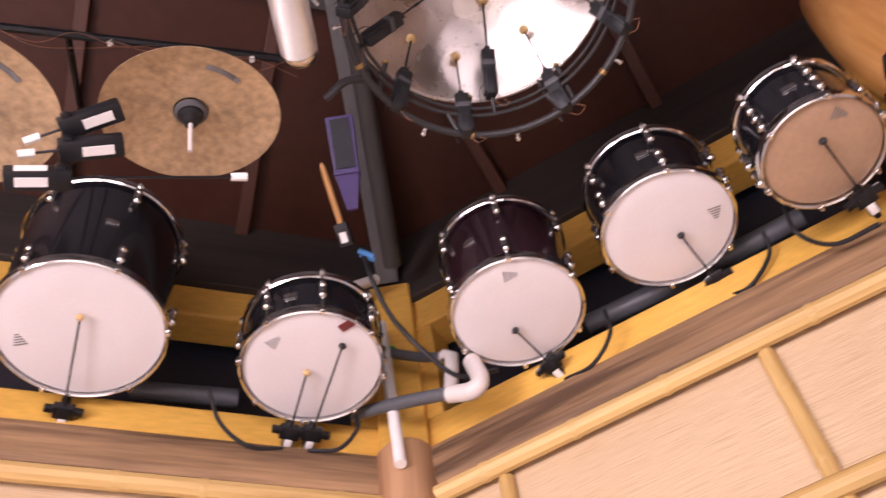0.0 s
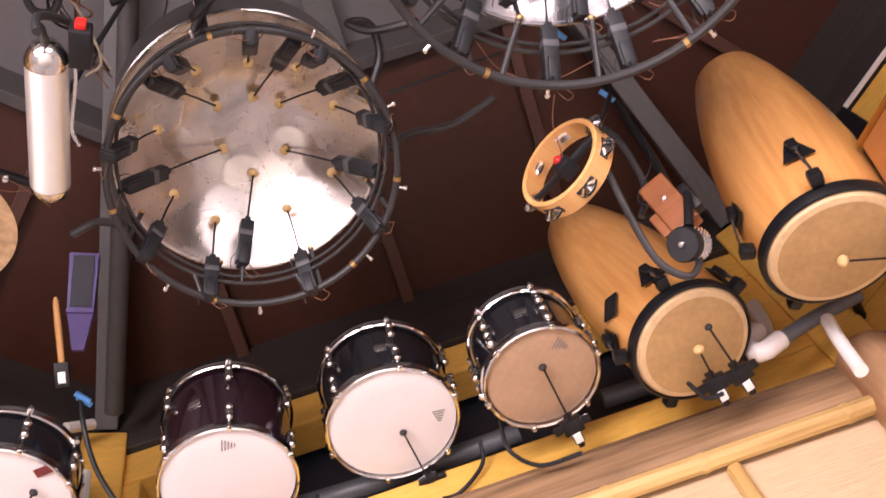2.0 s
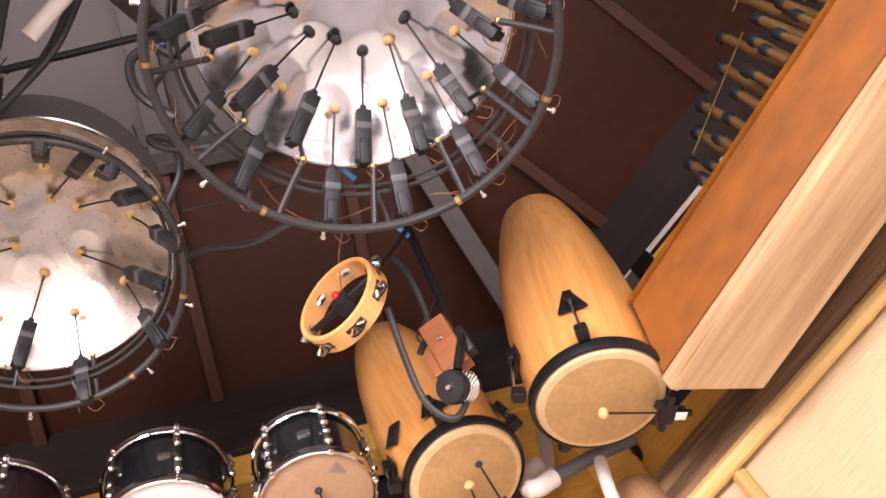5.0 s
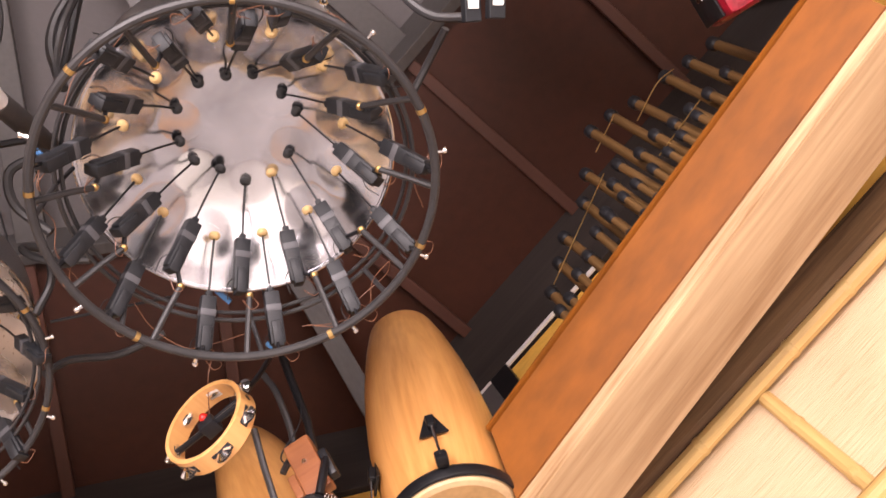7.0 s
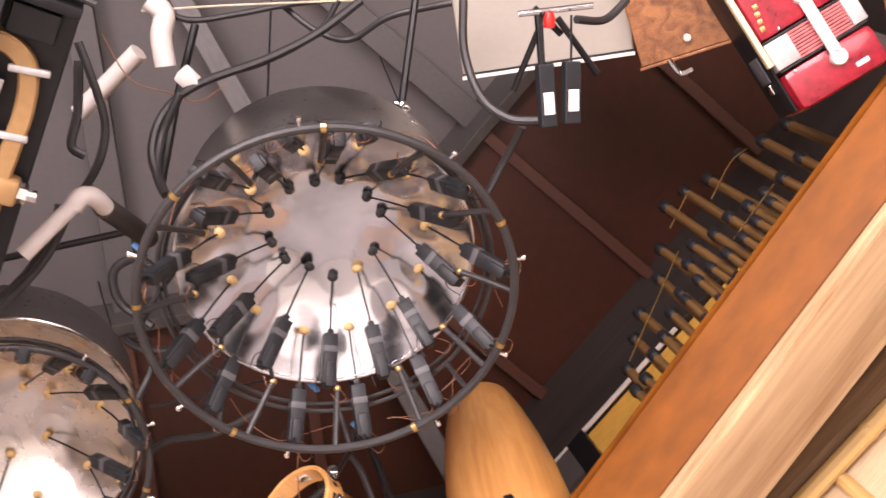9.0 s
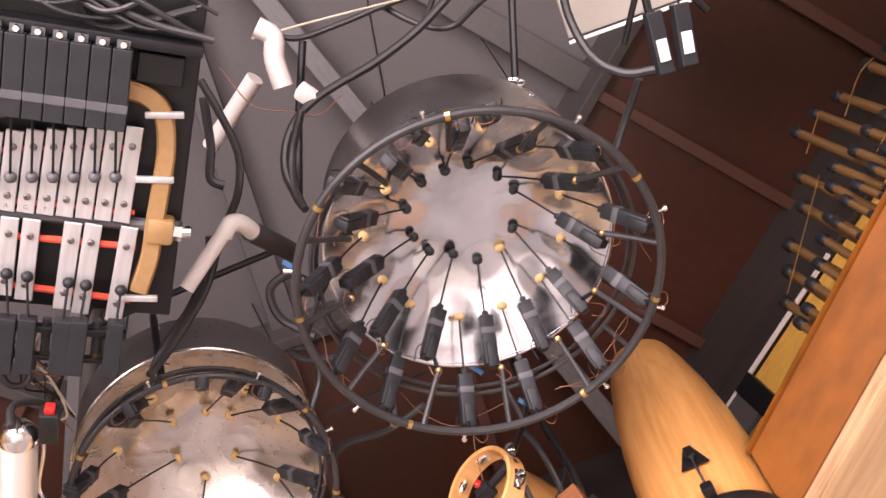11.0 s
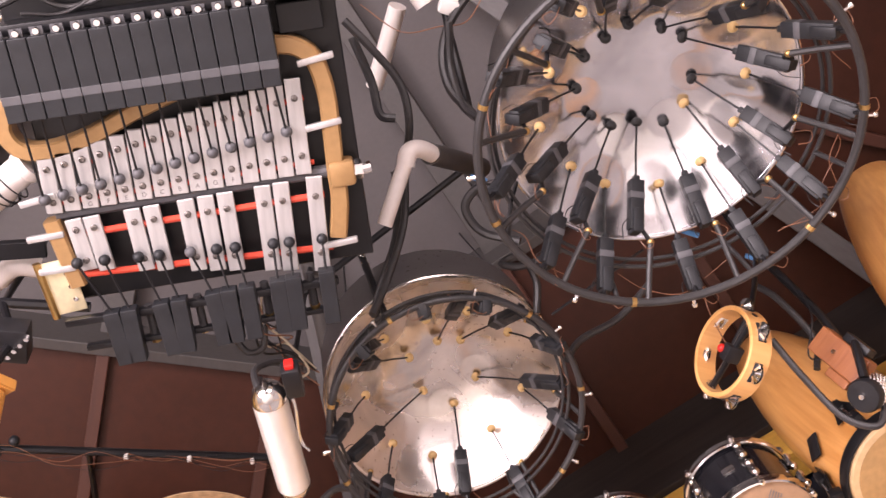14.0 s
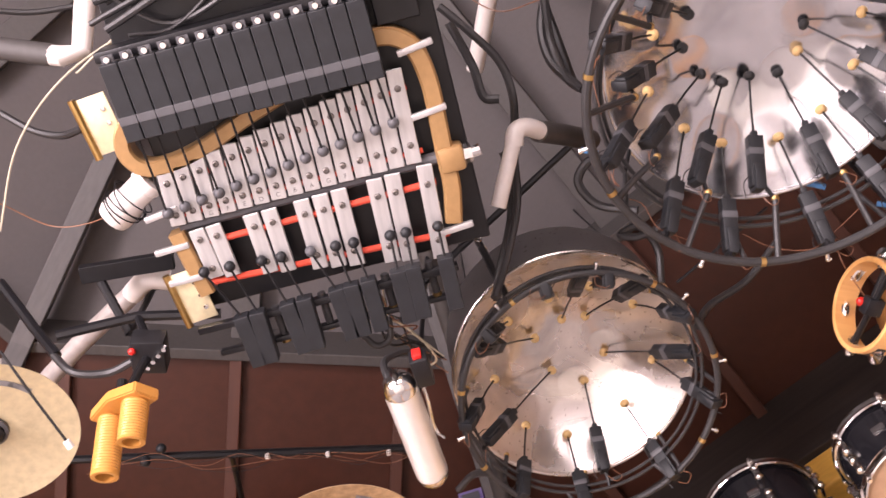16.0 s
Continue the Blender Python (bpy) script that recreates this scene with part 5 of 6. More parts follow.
cable("cymbal_wire", [(-0.719, 0.932, 3.944), (-0.633, 0.976, 3.934), (-0.555, 0.989, 3.944), (-0.448, 1.025, 3.934), (-0.386, 1.042, 3.944)], 0.002, COPPERWIRE, "thin tangled wire along the black bar")
for x in (322, 430, 540):
    ob = part("wire_clip", box(B(), -0.006, 0.006, -0.006, 0.006, -0.016, 0.016, 0.002), WHITEPAINT)
    ob.matrix_world = Matrix.Translation((-0.718, 0.938, 3.944)).lerp(Matrix.Translation((-0.387, 1.046, 3.944)), (x - 322) / 218)
    tagged(ob, "small white cable clip on the bar", "clip", "white cable clips")
for p in ((-1.047, 0.834, 3.934), (-0.988, 0.809, 3.934)):
    ob = part("rubber_ball", ball(B(), 0.015, (0, 0, 0), 1, 16), BOXGREY)
    ob.matrix_world = Matrix.Translation(p)
    tagged(ob, "small dark rubber striker ball on the bar", "ball", "rubber balls")
# cymbal strikers with white labels
for pz, pt_ in (((-0.652, 0.869, 3.367), (-0.747, 0.870, 3.331)), ((-0.657, 0.906, 3.324), (-0.755, 0.883, 3.297)), ((-0.730, 0.924, 3.263), (-0.385, 1.035, 3.333))):
    t = thing("cymbal_striker", between(pz, pt_), "black solenoid striker with a white label by the cymbals", "striker", "cymbal strikers")
    part("solenoid", box(B(), -0.022, 0.022, -0.015, 0.015, -0.075, 0.05, 0.004), BLACKPLASTIC, t)
    part("lug", box(B(), -0.03, 0.03, -0.008, 0.01, 0.02, 0.04, 0.003), BLACKMETAL, t)
    part("label_plate", box(B(), -0.010, 0.010, -0.0175, -0.0145, -0.055, 0.005), WHITEPAINT, t, "blank white label")
    part("label_back", box(B(), -0.018, -0.0228, -0.010, 0.010, -0.055, 0.005), WHITEPAINT, t)
    Lr = (Vector(pt_) - Vector(pz)).length
    part("rod", tube(B(), [(0, 0, 0.04), (0, 0.0, Lr)], 0.003, 6), BLACKMETAL, t)
    part("tip", tube(B(), [(0, 0, Lr - 0.012), (0, 0, Lr + 0.02)], 0.009, 8), WHITEPAINT, t, "white tip")
cable("cymbal_rod", [(-0.943, 0.172, 3.346), (-0.900, 0.273, 3.294), (-0.859, 0.369, 3.249)], 0.003, BLACKMETAL, "thin black striker rod below the pale cymbal", "rod", 0)
ob = part("rod_tip", tube(B(), [(0, 0, 0), (0.004, 0.018, -0.004)], 0.008, 10), WHITEPAINT)
ob.matrix_world = Matrix.Translation((-0.860, 0.366, 3.250))
tagged(ob, "white rubber tip on the cymbal rod", "tip")

# ---- pipes, hoses and rods round the pans ----
pipe("pvc_pipe", [(0.129, 0.325, 3.655), (0.189, 0.230, 3.688), (0.220, 0.182, 3.702)], 0.0185, PVC, "white plastic pipe hanging under the roof")
pipe("pvc_elbow", [(0.208, 0.205, 3.695), (0.222, 0.177, 3.703), (0.249, 0.180, 3.722), (0.279, 0.209, 3.753)], 0.022, PVC, "white plastic elbow of the hanging pipe", 4)
pipe("pvc_pipe", [(0.275, 0.208, 3.753), (0.357, 0.283, 3.870), (0.419, 0.353, 3.999)], 0.027, GREYBEAM, "grey pipe behind the white elbow")
pipe("pvc_pipe", [(0.289, -0.096, 4.110), (0.236, 0.014, 4.141), (0.186, 0.114, 4.170)], 0.024, PVC, "white plastic pipe crossing under the roof")
pipe("pvc_elbow", [(0.273, -0.248, 3.984), (0.316, -0.227, 3.978), (0.322, -0.174, 3.969), (0.348, -0.109, 3.955)], 0.026, PVC, "white plastic elbow above the large pan", 4)
ob = part("pipe_socket", box(B(), -0.026, 0.026, -0.02, 0.02, -0.02, 0.02, 0.006), WHITEPAINT)
ob.matrix_world = Matrix.Translation((0.401, -0.105, 3.898)) @ pose(0, 0, 0, 20, 0, 30)
tagged(ob, "white plastic socket on a hose", "socket")
HOSES = [
    ("black_hose", [(0.733, -0.414, 3.830), (0.658, -0.303, 3.857), (0.561, -0.207, 3.872), (0.424, -0.101, 3.884), (0.364, -0.016, 3.871), (0.353, 0.069, 3.808), (0.395, 0.134, 3.732)], 0.011),
    ("black_hose", [(0.705, -0.388, 3.937), (0.679, -0.290, 3.953), (0.583, -0.181, 3.988), (0.504, -0.116, 4.040)], 0.008),
    ("black_hose", [(0.274, -0.240, 4.034), (0.374, -0.222, 4.023), (0.490, -0.271, 4.026), (0.592, -0.325, 4.026), (0.701, -0.371, 4.040)], 0.008),
    ("black_hose", [(0.597, -0.321, 4.056), (0.690, -0.290, 4.013), (0.772, -0.299, 3.974), (0.838, -0.388, 3.924), (0.964, -0.472, 3.869)], 0.008),
    ("black_hose", [(0.937, -0.495, 3.721), (0.966, -0.387, 3.681), (1.017, -0.305, 3.619), (1.081, -0.281, 3.566), (1.142, -0.304, 3.518)], 0.011),
    ("black_hose", [(1.169, -0.540, 3.593), (1.260, -0.559, 3.638), (1.313, -0.619, 3.667)], 0.010),
    ("black_hose", [(1.165, -0.257, 3.657), (1.166, -0.149, 3.693), (1.149, -0.064, 3.682)], 0.010),
    ("black_hose", [(0.142, -0.125, 3.879), (0.193, -0.047, 3.864), (0.242, 0.049, 3.861), (0.244, 0.144, 3.837), (0.211, 0.256, 3.836), (0.175, 0.367, 3.745), (0.105, 0.464, 3.652), (0.055, 0.508, 3.576)], 0.010),
    ("black_hose", [(0.153, -0.074, 3.920), (0.176, 0.041, 3.896), (0.179, 0.118, 3.878), (0.214, 0.135, 3.872)], 0.011),
    ("black_hose", [(0.386, -0.075, 3.855), (0.370, 0.029, 3.835), (0.373, 0.106, 3.764), (0.396, 0.131, 3.702)], 0.010),
    ("black_hose", [(0.446, 0.455, 3.689), (0.363, 0.429, 3.736), (0.335, 0.371, 3.774), (0.376, 0.329, 3.781), (0.419, 0.333, 3.756)], 0.011),
    ("black_hose", [(0.547, 0.511, 3.711), (0.453, 0.556, 3.762), (0.404, 0.553, 3.800), (0.456, 0.554, 3.815), (0.484, 0.617, 3.791), (0.465, 0.689, 3.745)], 0.010),
    ("black_hose", [(0.516, 0.821, 3.704), (0.573, 0.802, 3.759), (0.689, 0.786, 3.799), (0.786, 0.711, 3.807)], 0.010),
    ("black_hose", [(0.055, 0.582, 3.711), (0.078, 0.526, 3.731), (0.147, 0.420, 3.786), (0.184, 0.323, 3.841), (0.183, 0.262, 3.854)], 0.010),
    ("black_hose", [(-0.203, 1.071, 3.694), (-0.148, 1.033, 3.686), (-0.091, 1.006, 3.626)], 0.010),
    ("black_hose", [(-0.820, -0.438, 3.846), (-0.757, -0.411, 3.868), (-0.662, -0.391, 3.899)], 0.007),
    ("black_hose", [(-0.907, -0.229, 3.795), (-0.839, -0.170, 3.761), (-0.771, -0.144, 3.730), (-0.711, -0.150, 3.699)], 0.009),
    ("black_hose", [(-0.259, 0.466, 3.525), (-0.237, 0.501, 3.512), (-0.202, 0.499, 3.519), (-0.189, 0.454, 3.542)], 0.008),
]
rh = random.Random(11)
MORE = []
for k in range(9):
    q = [MET @ Vector((-0.5 + 0.62 * j / 4 + rh.uniform(-0.05, 0.05), -0.33 - 0.05 * math.sin(j * 1.3 + k) - rh.uniform(0, 0.06), -0.01 + rh.uniform(-0.02, 0.04))) for j in range(5)]
    MORE.append(("black_cable", q, rh.choice((0.004, 0.006, 0.008))))
for nm, pts, r in HOSES + MORE:
    cable(nm, pts, r, HOSE, "black rubber hose draped between the instruments", "hose")
for pts, ma, lb in (
        ([(-0.957, -0.003, 3.622), (-0.844, -0.166, 3.649), (-0.692, -0.270, 3.668), (-0.527, -0.314, 3.725), (-0.404, -0.311, 3.776), (-0.295, -0.294, 3.826)], WIREWHITE, "cream cable looping over the metallophone"),
        ([(-0.668, -0.268, 3.698), (-0.568, -0.304, 3.712), (-0.447, -0.279, 3.722), (-0.314, -0.282, 3.730)], WIREWHITE, "cream cable looping over the metallophone"),
        ([(-0.602, -0.294, 3.722), (-0.504, -0.338, 3.733), (-0.395, -0.334, 3.780)], WIREWHITE, "cream cable looping over the metallophone"),
        ([(-0.937, -0.059, 3.644), (-0.853, 0.026, 3.640), (-0.755, 0.041, 3.611), (-0.668, 0.021, 3.572)], COPPERWIRE, "thin brown wire beside the white motor"),
        ([(0.190, -0.141, 3.970), (0.274, -0.061, 3.930), (0.367, -0.061, 3.892), (0.431, -0.067, 3.855), (0.485, -0.124, 3.859)], COPPERWIRE, "thin red wire by the white socket"),
        ([(0.264, -0.218, 3.980), (0.451, -0.290, 3.973), (0.757, -0.406, 3.926)], WIREWHITE, "cream cable under the roof")):
    cable("thin_wire", pts, 0.0027 if ma is WIREWHITE else 0.0016, ma, lb, "wire")
rw = random.Random(21)
for k in range(5):
    q = [Vector((-1.20, 0.782, 3.937)).lerp(Vector((-0.28, 1.077, 3.937)), j / 9) + Vector((rw.uniform(-0.01, 0.01), rw.uniform(-0.03, 0.03), rw.uniform(-0.035, 0.0))) for j in range(10)]
    cable("thin_wire", q, 0.0009, COPPERWIRE if k % 2 else BLACKPLASTIC, "thin tangled wire along the cymbal bar", "wire", 5)
for k in range(9):
    q = [Vector((-0.20, 0.36, 3.46)).lerp(Vector((-0.15, 0.66, 3.66)), j / 4) + Vector((rw.uniform(-0.05, 0.04), rw.uniform(-0.03, 0.03), rw.uniform(-0.03, 0.03))) for j in range(5)]
    cable("thin_wire", q, rw.choice((0.0014, 0.002, 0.003)), (BLACKPLASTIC, COPPERWIRE, WIREWHITE, BLACKPLASTIC)[k % 4], "thin loose wire between metallophone and guiro", "wire", 6)
for k in range(7):
    a0, a1 = radians(60 * k + 10), radians(60 * k + 50)
    q = [PM2 @ Vector(((0.37 + rw.uniform(-0.02, 0.03)) * math.cos(a0 + (a1 - a0) * j / 4), (0.37 + rw.uniform(-0.02, 0.03)) * math.sin(a0 + (a1 - a0) * j / 4), -0.15 + rw.uniform(-0.03, 0.04))) for j in range(5)]
    cable("thin_wire", q, 0.0009, COPPERWIRE, "thin orange wire along the conduit cage", "wire", 6)
cable("hanger_rod", [(0.856, -0.505, 3.853), (0.872, -0.212, 3.711)], 0.010, BLACKMETAL, "black rod holding the large pan", "rod", 0)
cable("hanger_rod", [(-0.140, 0.604, 4.002), (0.388, 0.369, 4.080)], 0.010, BLACKMETAL, "black rod over the small pan", "rod", 0)
cable("hanger_rod", [(0.413, -0.193, 4.167), (0.403, 0.001, 4.029), (0.402, 0.168, 3.879)], 0.011, BLACKMETAL, "black rod down to the large pan", "rod", 0)
cable("tie_wire", [(0.499, 0.692, 3.724), (0.765, 0.581, 3.750)], 0.004, BLACKMETAL, "thin black tie rod between the pans", "rod", 0)
cable("pan_strap", [(0.083, 0.572, 3.674), (0.074, 0.551, 3.744), (0.046, 0.521, 4.045)], 0.010, BLACKMETAL, "black strap holding the small pan", "strap", 0)
rc = random.Random(7)
for p0, p1, n_ in (((0.879, -0.179, 3.563), (0.847, -0.231, 3.669), 14), ((0.072, 0.579, 3.860), (0.054, 0.512, 3.983), 9)):
    ch = thing("chain", Matrix.Translation(p0), "short bundle of bright chain links", "chain", "hanging chains")
    for k in range(n_):
        v = (Vector(p1) - Vector(p0)) * (k / (n_ - 1)) + Vector((rc.uniform(-1, 1), rc.uniform(-1, 1), rc.uniform(-1, 1))) * 0.008
        part("link", torus(B(), 0.008, 0.0022, 0, 12, 6, Matrix.Translation(v) @ pose(0, 0, 0, rc.uniform(0, 180), rc.uniform(0, 180), 0)), CHROME, ch)

# ---- the box with the wooden pipes on the next wall ----
M2 = wallm(2)
OB = Matrix.Translation((1.560, 0.640, 3.430)) @ Matrix.Rotation(radians(-74.3), 4, "Z")
BOXL = 1.365
t = thing("organ_box", OB, "long box with an orange stained front board and raw plank base", "organ box")


def slab(pts, depth):
    """A board from four corners, thickened along depth."""
    bm = B()
    a = [bm.verts.new(p) for p in pts]
    b = [bm.verts.new(v.co + Vector(depth)) for v in a]
    bm.faces.new(a), bm.faces.new(b)
    for i in range(4):
        bm.faces.new((a[i], a[(i + 1) % 4], b[(i + 1) % 4], b[i]))
    bmesh.ops.recalc_face_normals(bm, faces=bm.faces)
    bmesh.ops.bevel(bm, geom=bm.edges[:], offset=0.0025, segments=2, affect="EDGES")
    return bm


part("front_board", slab([(0.0, 0, -0.012), (BOXL, 0, -0.012), (BOXL, 0.066, -0.175), (-0.08, 0.066, -0.175)], (0, 0.02, 0.008)), ORANGEWOOD, t, "orange-brown stained front board", False)
part("top_lip", slab([(-0.006, -0.008, -0.010), (BOXL + 0.006, -0.008, -0.010), (BOXL + 0.006, -0.008, 0.004), (-0.006, -0.008, 0.004)], (0, 0.026, 0)), ORANGEWOOD, t, "rounded orange-brown lip", False)
part("edge_strip", slab([(-0.09, 0.064, -0.178), (BOXL, 0.064, -0.178), (BOXL, 0.076, -0.212), (-0.096, 0.076, -0.212)], (0, 0.03, 0.004)), PALEROUGH, t, "rough-sawn pale plank edge", False)
part("pipe_shelf", slab([(0.02, 0.03, -0.03), (BOXL - 0.03, 0.03, -0.03), (BOXL - 0.03, 0.268, -0.125), (0.02, 0.268, -0.125)], (0, 0.004, 0.012)), PALEPLANK, t, "plank that carries the pipes", False)
part("base_plank", slab([(-0.098, 0.078, -0.214), (BOXL, 0.078, -0.214), (BOXL, 0.275, -0.250), (0.008, 0.275, -0.250)], (0, 0.004, 0.028)), PALEPLANK, t, "raw pale plank underside", False)
part("end_board", slab([(0.0, 0.022, -0.012), (-0.078, 0.088, -0.172), (-0.02, 0.27, -0.215), (0.0, 0.27, -0.012)], (0.018, 0, 0)), ORANGEWOOD, t, "", False)
part("far_end_board", slab([(BOXL - 0.02, 0.022, -0.012), (BOXL - 0.02, 0.088, -0.172), (BOXL - 0.02, 0.27, -0.215), (BOXL - 0.02, 0.27, -0.012)], (0.018, 0, 0)), ORANGEWOOD, t, "", False)
for x_ in (0.25, 1.05):
    part("back_bracket", slab([(x_, 0.25, -0.15), (x_, 0.29, -0.05), (x_, 0.62, 0.20), (x_, 0.62, 0.12)], (0.04, 0, 0)), BLACKMETAL, t, "hidden black wall bracket", False)

rp = random.Random(3)
# place along the box and height of each cap, row by row from the back
TALL = ((.332, .363), (.410, .414), (.494, .458), (.585, .510), (.679, .579), (.786, .651), (.858, .622), (.939, .571), (1.022, .520), (1.095, .473), (1.188, .425))
SECOND = ((.328, .177), (.377, .183), (.436, .207), (.486, .221), (.548, .255), (.609, .279), (.681, .329), (.750, .352), (.807, .321), (.864, .293), (.919, .263), (.971, .242), (1.026, .222), (1.091, .209))
THIRD = ((.609, .192), (.671, .196), (.727, .187), (.775, .166), (.836, .154), (.894, .153), (.953, .149))
for row, off, rad, low in ((TALL, 0.17, 0.0145, 0.12), (SECOND, 0.10, 0.0125, 0.06), (THIRD, 0.06, 0.0105, 0.02)):
    for s_, h_ in row:
        L = h_ + low
        u = thing("wooden_pipe", OB @ pose(s_, off, h_ - L, rp.uniform(-1.5, 1.5), rp.uniform(-1.5, 1.5), 0), "brown bamboo pipe with black end caps", "pipe", "wooden organ pipes")
        part("tube", lathe(B(), [(0, 0), (rad, 0), (rad * 1.02, L * 0.5), (rad, L), (0, L)], 18), PIPEWOOD, u)
        part("cap", lathe(B(), [(0, L + 0.008), (rad * 0.9, L + 0.008), (rad * 1.38, L + 0.003), (rad * 1.45, L - 0.018), (rad * 1.3, L - 0.024), (rad, L - 0.03)], 20), BLACKPLASTIC, u, "black rubber cap")
        part("mouth_band", lathe(B(), [(rad, L * 0.4), (rad * 1.12, L * 0.4 + 0.003), (rad * 1.12, L * 0.4 + 0.016), (rad, L * 0.4 + 0.019)], 18), BLACKPLASTIC, u)
for y_, pts in ((0.145, ((.36, .33), (.56, .40), (.70, .45))), (0.145, ((.74, .55), (.86, .585))), (0.145, ((.88, .47), (1.00, .50), (1.06, .475))), (0.08, ((.82, .20), (1.0, .20)))):
    cable("pipe_wire", [OB @ Vector((s_, y_, z_)) for s_, z_ in pts], 0.002, BRASS, "thin brass wire tying the pipes", "wire", 4)

ob = part("panel", box(B(), -1.0, -0.66, -0.03, -0.006, 4.02, 4.16, 0.003), GREYCEIL, smooth=False)
ob.matrix_world = M2
tagged(ob, "grey panel on the upper rail beside the pipes", "panel")
ob = part("panel", box(B(), -0.66, -0.58, -0.035, -0.006, 3.98, 4.17, 0.003), BLACKMETAL, smooth=False)
ob.matrix_world = M2
tagged(ob, "black strip on the upper rail beside the pipes", "panel")
ob = part("white_edging", box(B(), -1.0, -0.1, -0.012, -0.002, 4.165, 4.182, 0.002), WHITEPAINT, smooth=False)
ob.matrix_world = M2 @ pose(0, -0.012, 0)
tagged(ob, "thin white edging along the upper rail", "edging")

# ---- accordion, oak cabinet, cream cabinet ----
A0, ex, ey, ez = Vector((1.723, -0.516, 3.407)), Vector((0.6353, -0.7645, -0.1089)), Vector((-0.6343, -0.597, 0.4912)), Vector((0.4406, 0.243, 0.8642))
AM = Matrix(((ex.x, ey.x, ez.x, A0.x), (ex.y, ey.y, ez.y, A0.y), (ex.z, ey.z, ez.z, A0.z), (0, 0, 0, 1)))
wx = 0.238
t = thing("accordion", AM, "red pearl accordion with grille cloth and a grey strap", "accordion")
part("bass_side", box(B(), 0, wx, 0, 0.104, 0.0, 0.19, 0.02), REDPEARL, t, "red pearl bass casing")
part("treble_side", box(B(), 0.0, wx, 0.19, 0.46, 0.0, 0.19, 0.016), REDPEARL, t, "red pearl treble casing")
for y_ in (0.1055, 0.184):
    part("black_edging", box(B(), 0.003, wx - 0.003, y_, y_ + 0.005, 0.002, 0.188, 0.001), BLACKPLASTIC, t, "black edging strip")
for k in range(9):
    part("bellows_fold", box(B(), 0.006, wx - 0.006, 0.1115 + 0.008 * k, 0.1185 + 0.008 * k, 0.004 + 0.002 * (k % 2), 0.186, 0.002), GRILLE, t, "red cloth bellows fold")
for x0, x1 in ((-0.002, 0.062), (wx - 0.036, wx + 0.002)):
    part("corner_metal", box(B(), x0, x1, 0.112, 0.183, -0.001, 0.05, 0.005), ALU, t, "silver bellows corner")
bm = box(B(), wx * 0.49, wx * 0.49 + 0.03, 0.075, 0.235, -0.012, -0.003, 0.004)
for y_ in (0.07, 0.24):
    lathe(bm, [(0, -0.014), (0.019, -0.013), (0.021, -0.008), (0.021, 0.0), (0, 0.0)], 20, pose(wx * 0.49 + 0.015, y_, 0))
part("strap", bm, PVC, t, "pale grey bellows strap")
for y_ in (0.065, 0.085, 0.225, 0.245):
    part("strap_stud", lathe(B(), [(0, -0.019), (0.004, -0.018), (0.006, -0.013), (0, -0.013)], 10, pose(wx * 0.49 + 0.015, y_, 0)), CHROME, t)
part("side_cover", box(B(), -0.008, -0.001, 0.01, 0.46, 0.03, 0.185, 0.003), BLACKPLASTIC, t, "black side cover")
part("keyboard", box(B(), -0.016, -0.002, 0.13, 0.46, 0.004, 0.026, 0.003), CREAMKEY, t, "cream keyboard edge")
part("buckle", box(B(), -0.014, -0.009, 0.07, 0.095, 0.09, 0.13, 0.002), CHROME, t, "steel strap buckle")
part("hinge_plate", box(B(), -0.012, -0.009, 0.10, 0.17, 0.07, 0.15, 0.002), PVCGREY, t)
part("emblem", box(B(), 0.02, 0.075, 0.335, 0.375, -0.003, 0.001, 0.002), BRASS, t, "plain pale gold emblem")
part("emblem", box(B(), wx * 0.66, wx * 0.66 + 0.034, 0.025, 0.037, -0.003, 0.001, 0.002), WHITEPAINT, t, "plain white emblem bar")
for k in range(4):
    part("script_bar", box(B(), 0.012 + 0.004 * k, 0.024 + 0.004 * k, 0.212 + 0.018 * k, 0.224 + 0.018 * k, -0.0015, 0.001, 0.001), BRASS, t, "worn gold lettering bar")
for x_, y_ in ((0.05, 0.199), (0.03, 0.095), (wx - 0.02, 0.199)):
    part("pin", lathe(B(), [(0, -0.004), (0.003, -0.003), (0.004, 0.0), (0, 0.0)], 10, pose(x_, y_, 0)), CHROME, t)

C0 = Vector((1.498, -0.471, 3.801))
CX = Vector((1.645, -0.604, 3.713)) - C0
CY = Vector((1.347, -0.791, 3.875)) - C0
ex = CX.normalized()
ey = (CY - ex * CY.dot(ex)).normalized()
ez = ex.cross(ey)
if ez.dot(C0 - Vector((0.12, -0.57, 1.42))) < 0:
    ez = -ez
t = thing("oak_cabinet", Matrix(((ex.x, ey.x, ez.x, C0.x), (ex.y, ey.y, ez.y, C0.y), (ex.z, ey.z, ez.z, C0.z), (0, 0, 0, 1))), "oak veneer cabinet corner with a chain at its edge", "cabinet")
part("face", box(B(), 0.0, 0.5, 0.0, 0.4, 0, 0.25, 0.004), OAK, t, smooth=False)
part("edge_strip", box(B(), -0.006, 0.5, -0.008, 0.0, -0.004, 0.25, 0.002), OAK, t, smooth=False)
part("knob", lathe(B(), [(0, -0.02), (0.010, -0.018), (0.012, -0.01), (0.005, 0), (0, 0)], 14, pose(0.13, 0.04, 0)), CHROME, t, "steel knob")
W0 = Vector((1.115, -0.287, 4.025))
WX = Vector((1.492, -0.504, 3.864)) - W0
ex = WX.normalized()
ey = (Vector((1.006, -0.535, 4.079)) - W0)
ey = (ey - ex * ey.dot(ex)).normalized()
ez = ex.cross(ey)
if ez.dot(W0 - Vector((0.12, -0.57, 1.42))) < 0:
    ez = -ez
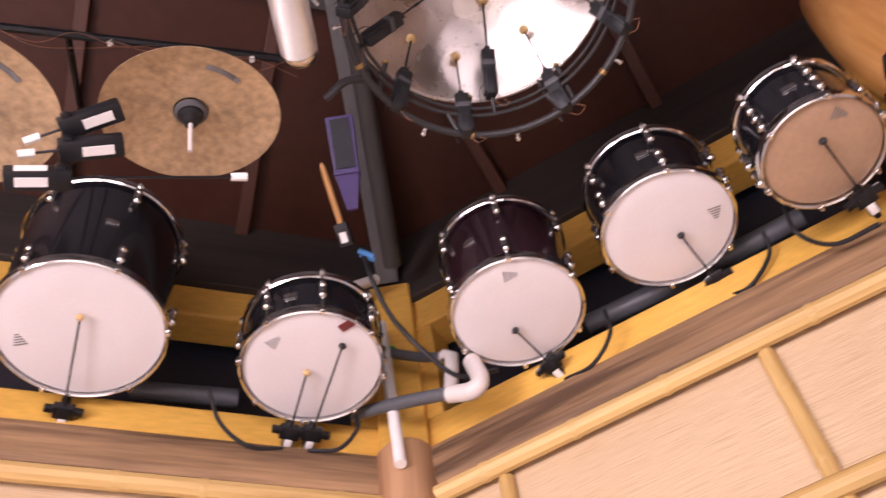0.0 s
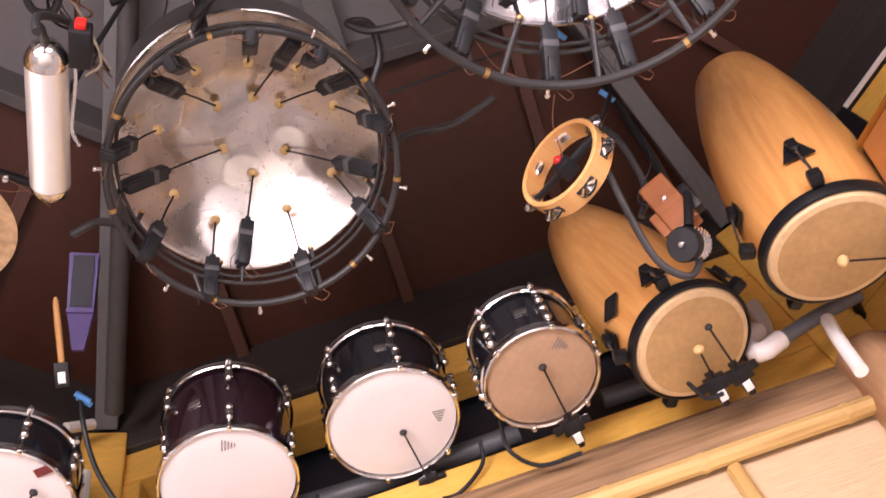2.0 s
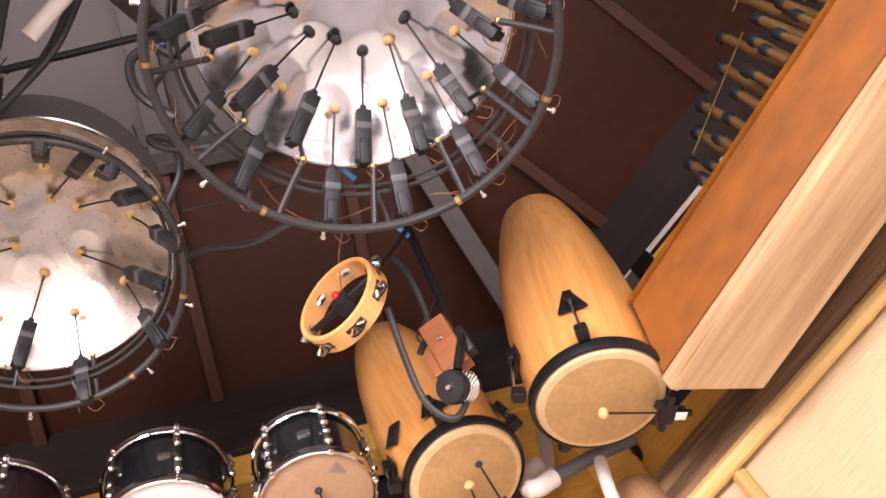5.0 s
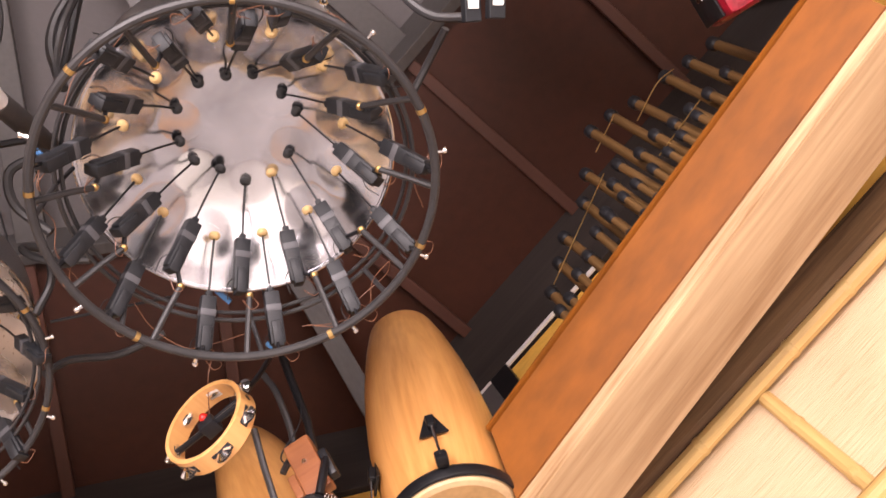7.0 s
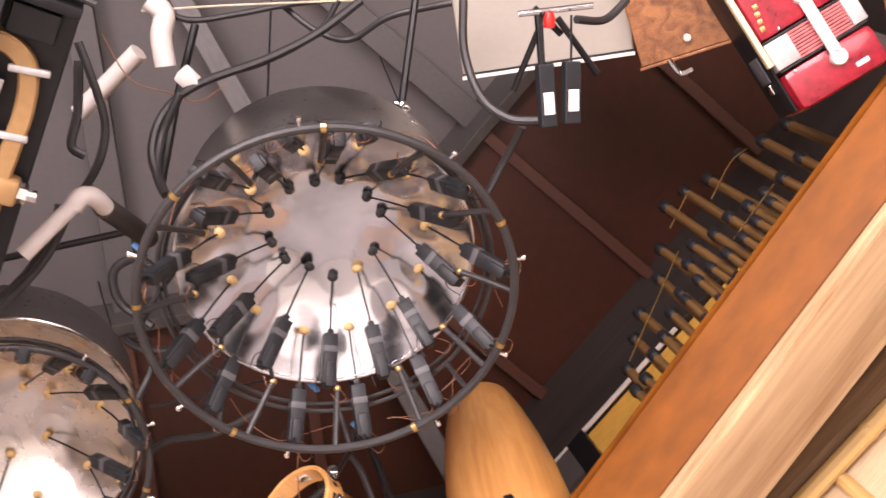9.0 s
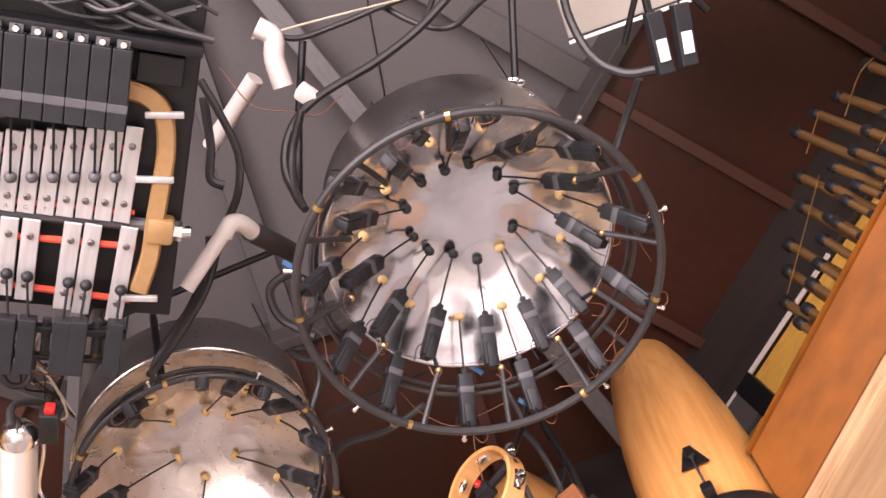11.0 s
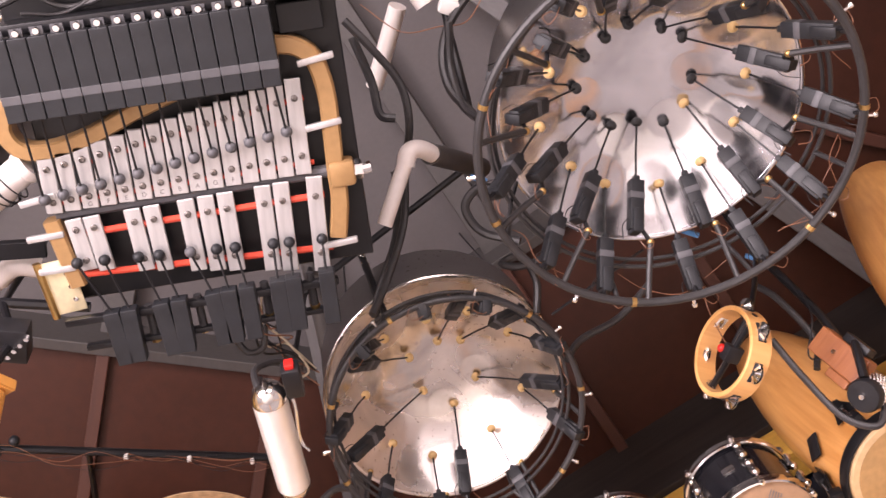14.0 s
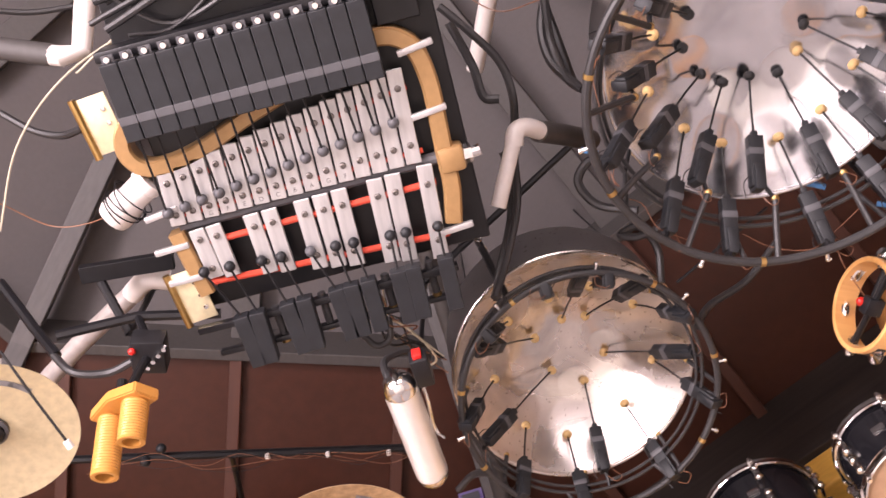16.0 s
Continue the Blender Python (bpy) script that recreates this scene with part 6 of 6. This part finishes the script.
t = thing("cream_cabinet", Matrix(((ex.x, ey.x, ez.x, W0.x), (ex.y, ey.y, ez.y, W0.y), (ex.z, ey.z, ez.z, W0.z), (0, 0, 0, 1))), "cream enamelled cabinet hung under the roof", "cabinet")
part("body", box(B(), 0, WX.length, 0, 0.34, 0, 0.3, 0.006), CREAM, t, smooth=False)
part("lower_lip", box(B(), -0.002, WX.length + 0.002, -0.012, -0.002, -0.004, 0.3, 0.002), WHITEPAINT, t, smooth=False)
part("shadow_gap", box(B(), 0.0, WX.length, 0.0, 0.004, -0.002, 0.0), BLACKPLASTIC, t, smooth=False)
for p0, p1, tp in (((1.090, -0.429, 3.504), (1.137, -0.302, 3.469), (1.091, -0.518, 3.563)), ((1.139, -0.455, 3.482), (1.178, -0.327, 3.451), (1.142, -0.548, 3.540))):
    L = (Vector(p1) - Vector(p0)).length
    t = thing("hanging_striker", between(p0, p1), "dark solenoid striker with a white label on a tripod arm", "striker", "tripod strikers")
    part("solenoid", box(B(), -0.019, 0.019, -0.014, 0.014, 0, L, 0.003), BOXGREY, t, smooth=False)
    part("label_plate", box(B(), -0.012, 0.012, -0.017, -0.0135, L * 0.45, L * 0.8), WHITEPAINT, t, "blank white label")
    part("label_plate", box(B(), -0.012, 0.012, 0.0135, 0.017, L * 0.45, L * 0.8), WHITEPAINT, t, "blank white label")
    part("rod", tube(B(), [(0, 0, 0), (0, 0, -0.1)], 0.003, 6), BLACKMETAL, t)
for pts in ([(1.098, -0.503, 3.614), (1.095, -0.338, 3.626)], [(1.126, -0.530, 3.602), (1.253, -0.440, 3.558)], [(1.083, -0.524, 3.621), (1.140, -0.341, 3.539)], [(1.073, -0.533, 3.626), (1.154, -0.497, 3.610)]):
    cable("tripod_rod", pts, 0.008, BLACKMETAL, "black tripod leg holding the strikers", "rod", 0)
cable("steel_bar", [(1.019, -0.511, 3.572), (1.156, -0.583, 3.511)], 0.007, CHROME, "steel crossbar with white end over the strikers", "bar", 0)
ob = part("red_bulb", lathe(B(), [(0, 0), (0.012, 0.002), (0.014, 0.02), (0.009, 0.035), (0, 0.04)], 14), REDPLASTIC)
ob.matrix_world = between((1.076, -0.505, 3.514), (1.063, -0.548, 3.521))
tagged(ob, "red plastic cap on the steel crossbar", "cap")
cable("cabinet_chain", [(1.522, -0.516, 3.731), (1.555, -0.494, 3.710), (1.577, -0.513, 3.696)], 0.007, CHROME, "bright chain hanging at the oak cabinet", "chain")
t = thing("brown_cabinet", Matrix.Translation((1.930, -0.985, 3.717)), "plain orange-brown wooden cabinet side behind the accordion", "cabinet")
part("side", slab([(0, 0, 0), (0.171, 0.304, -0.109), (0.259, 0.187, -0.201), (0.102, -0.100, -0.104)], (0.06, 0.0, 0.05)), ORANGEWOOD, t, "", False)
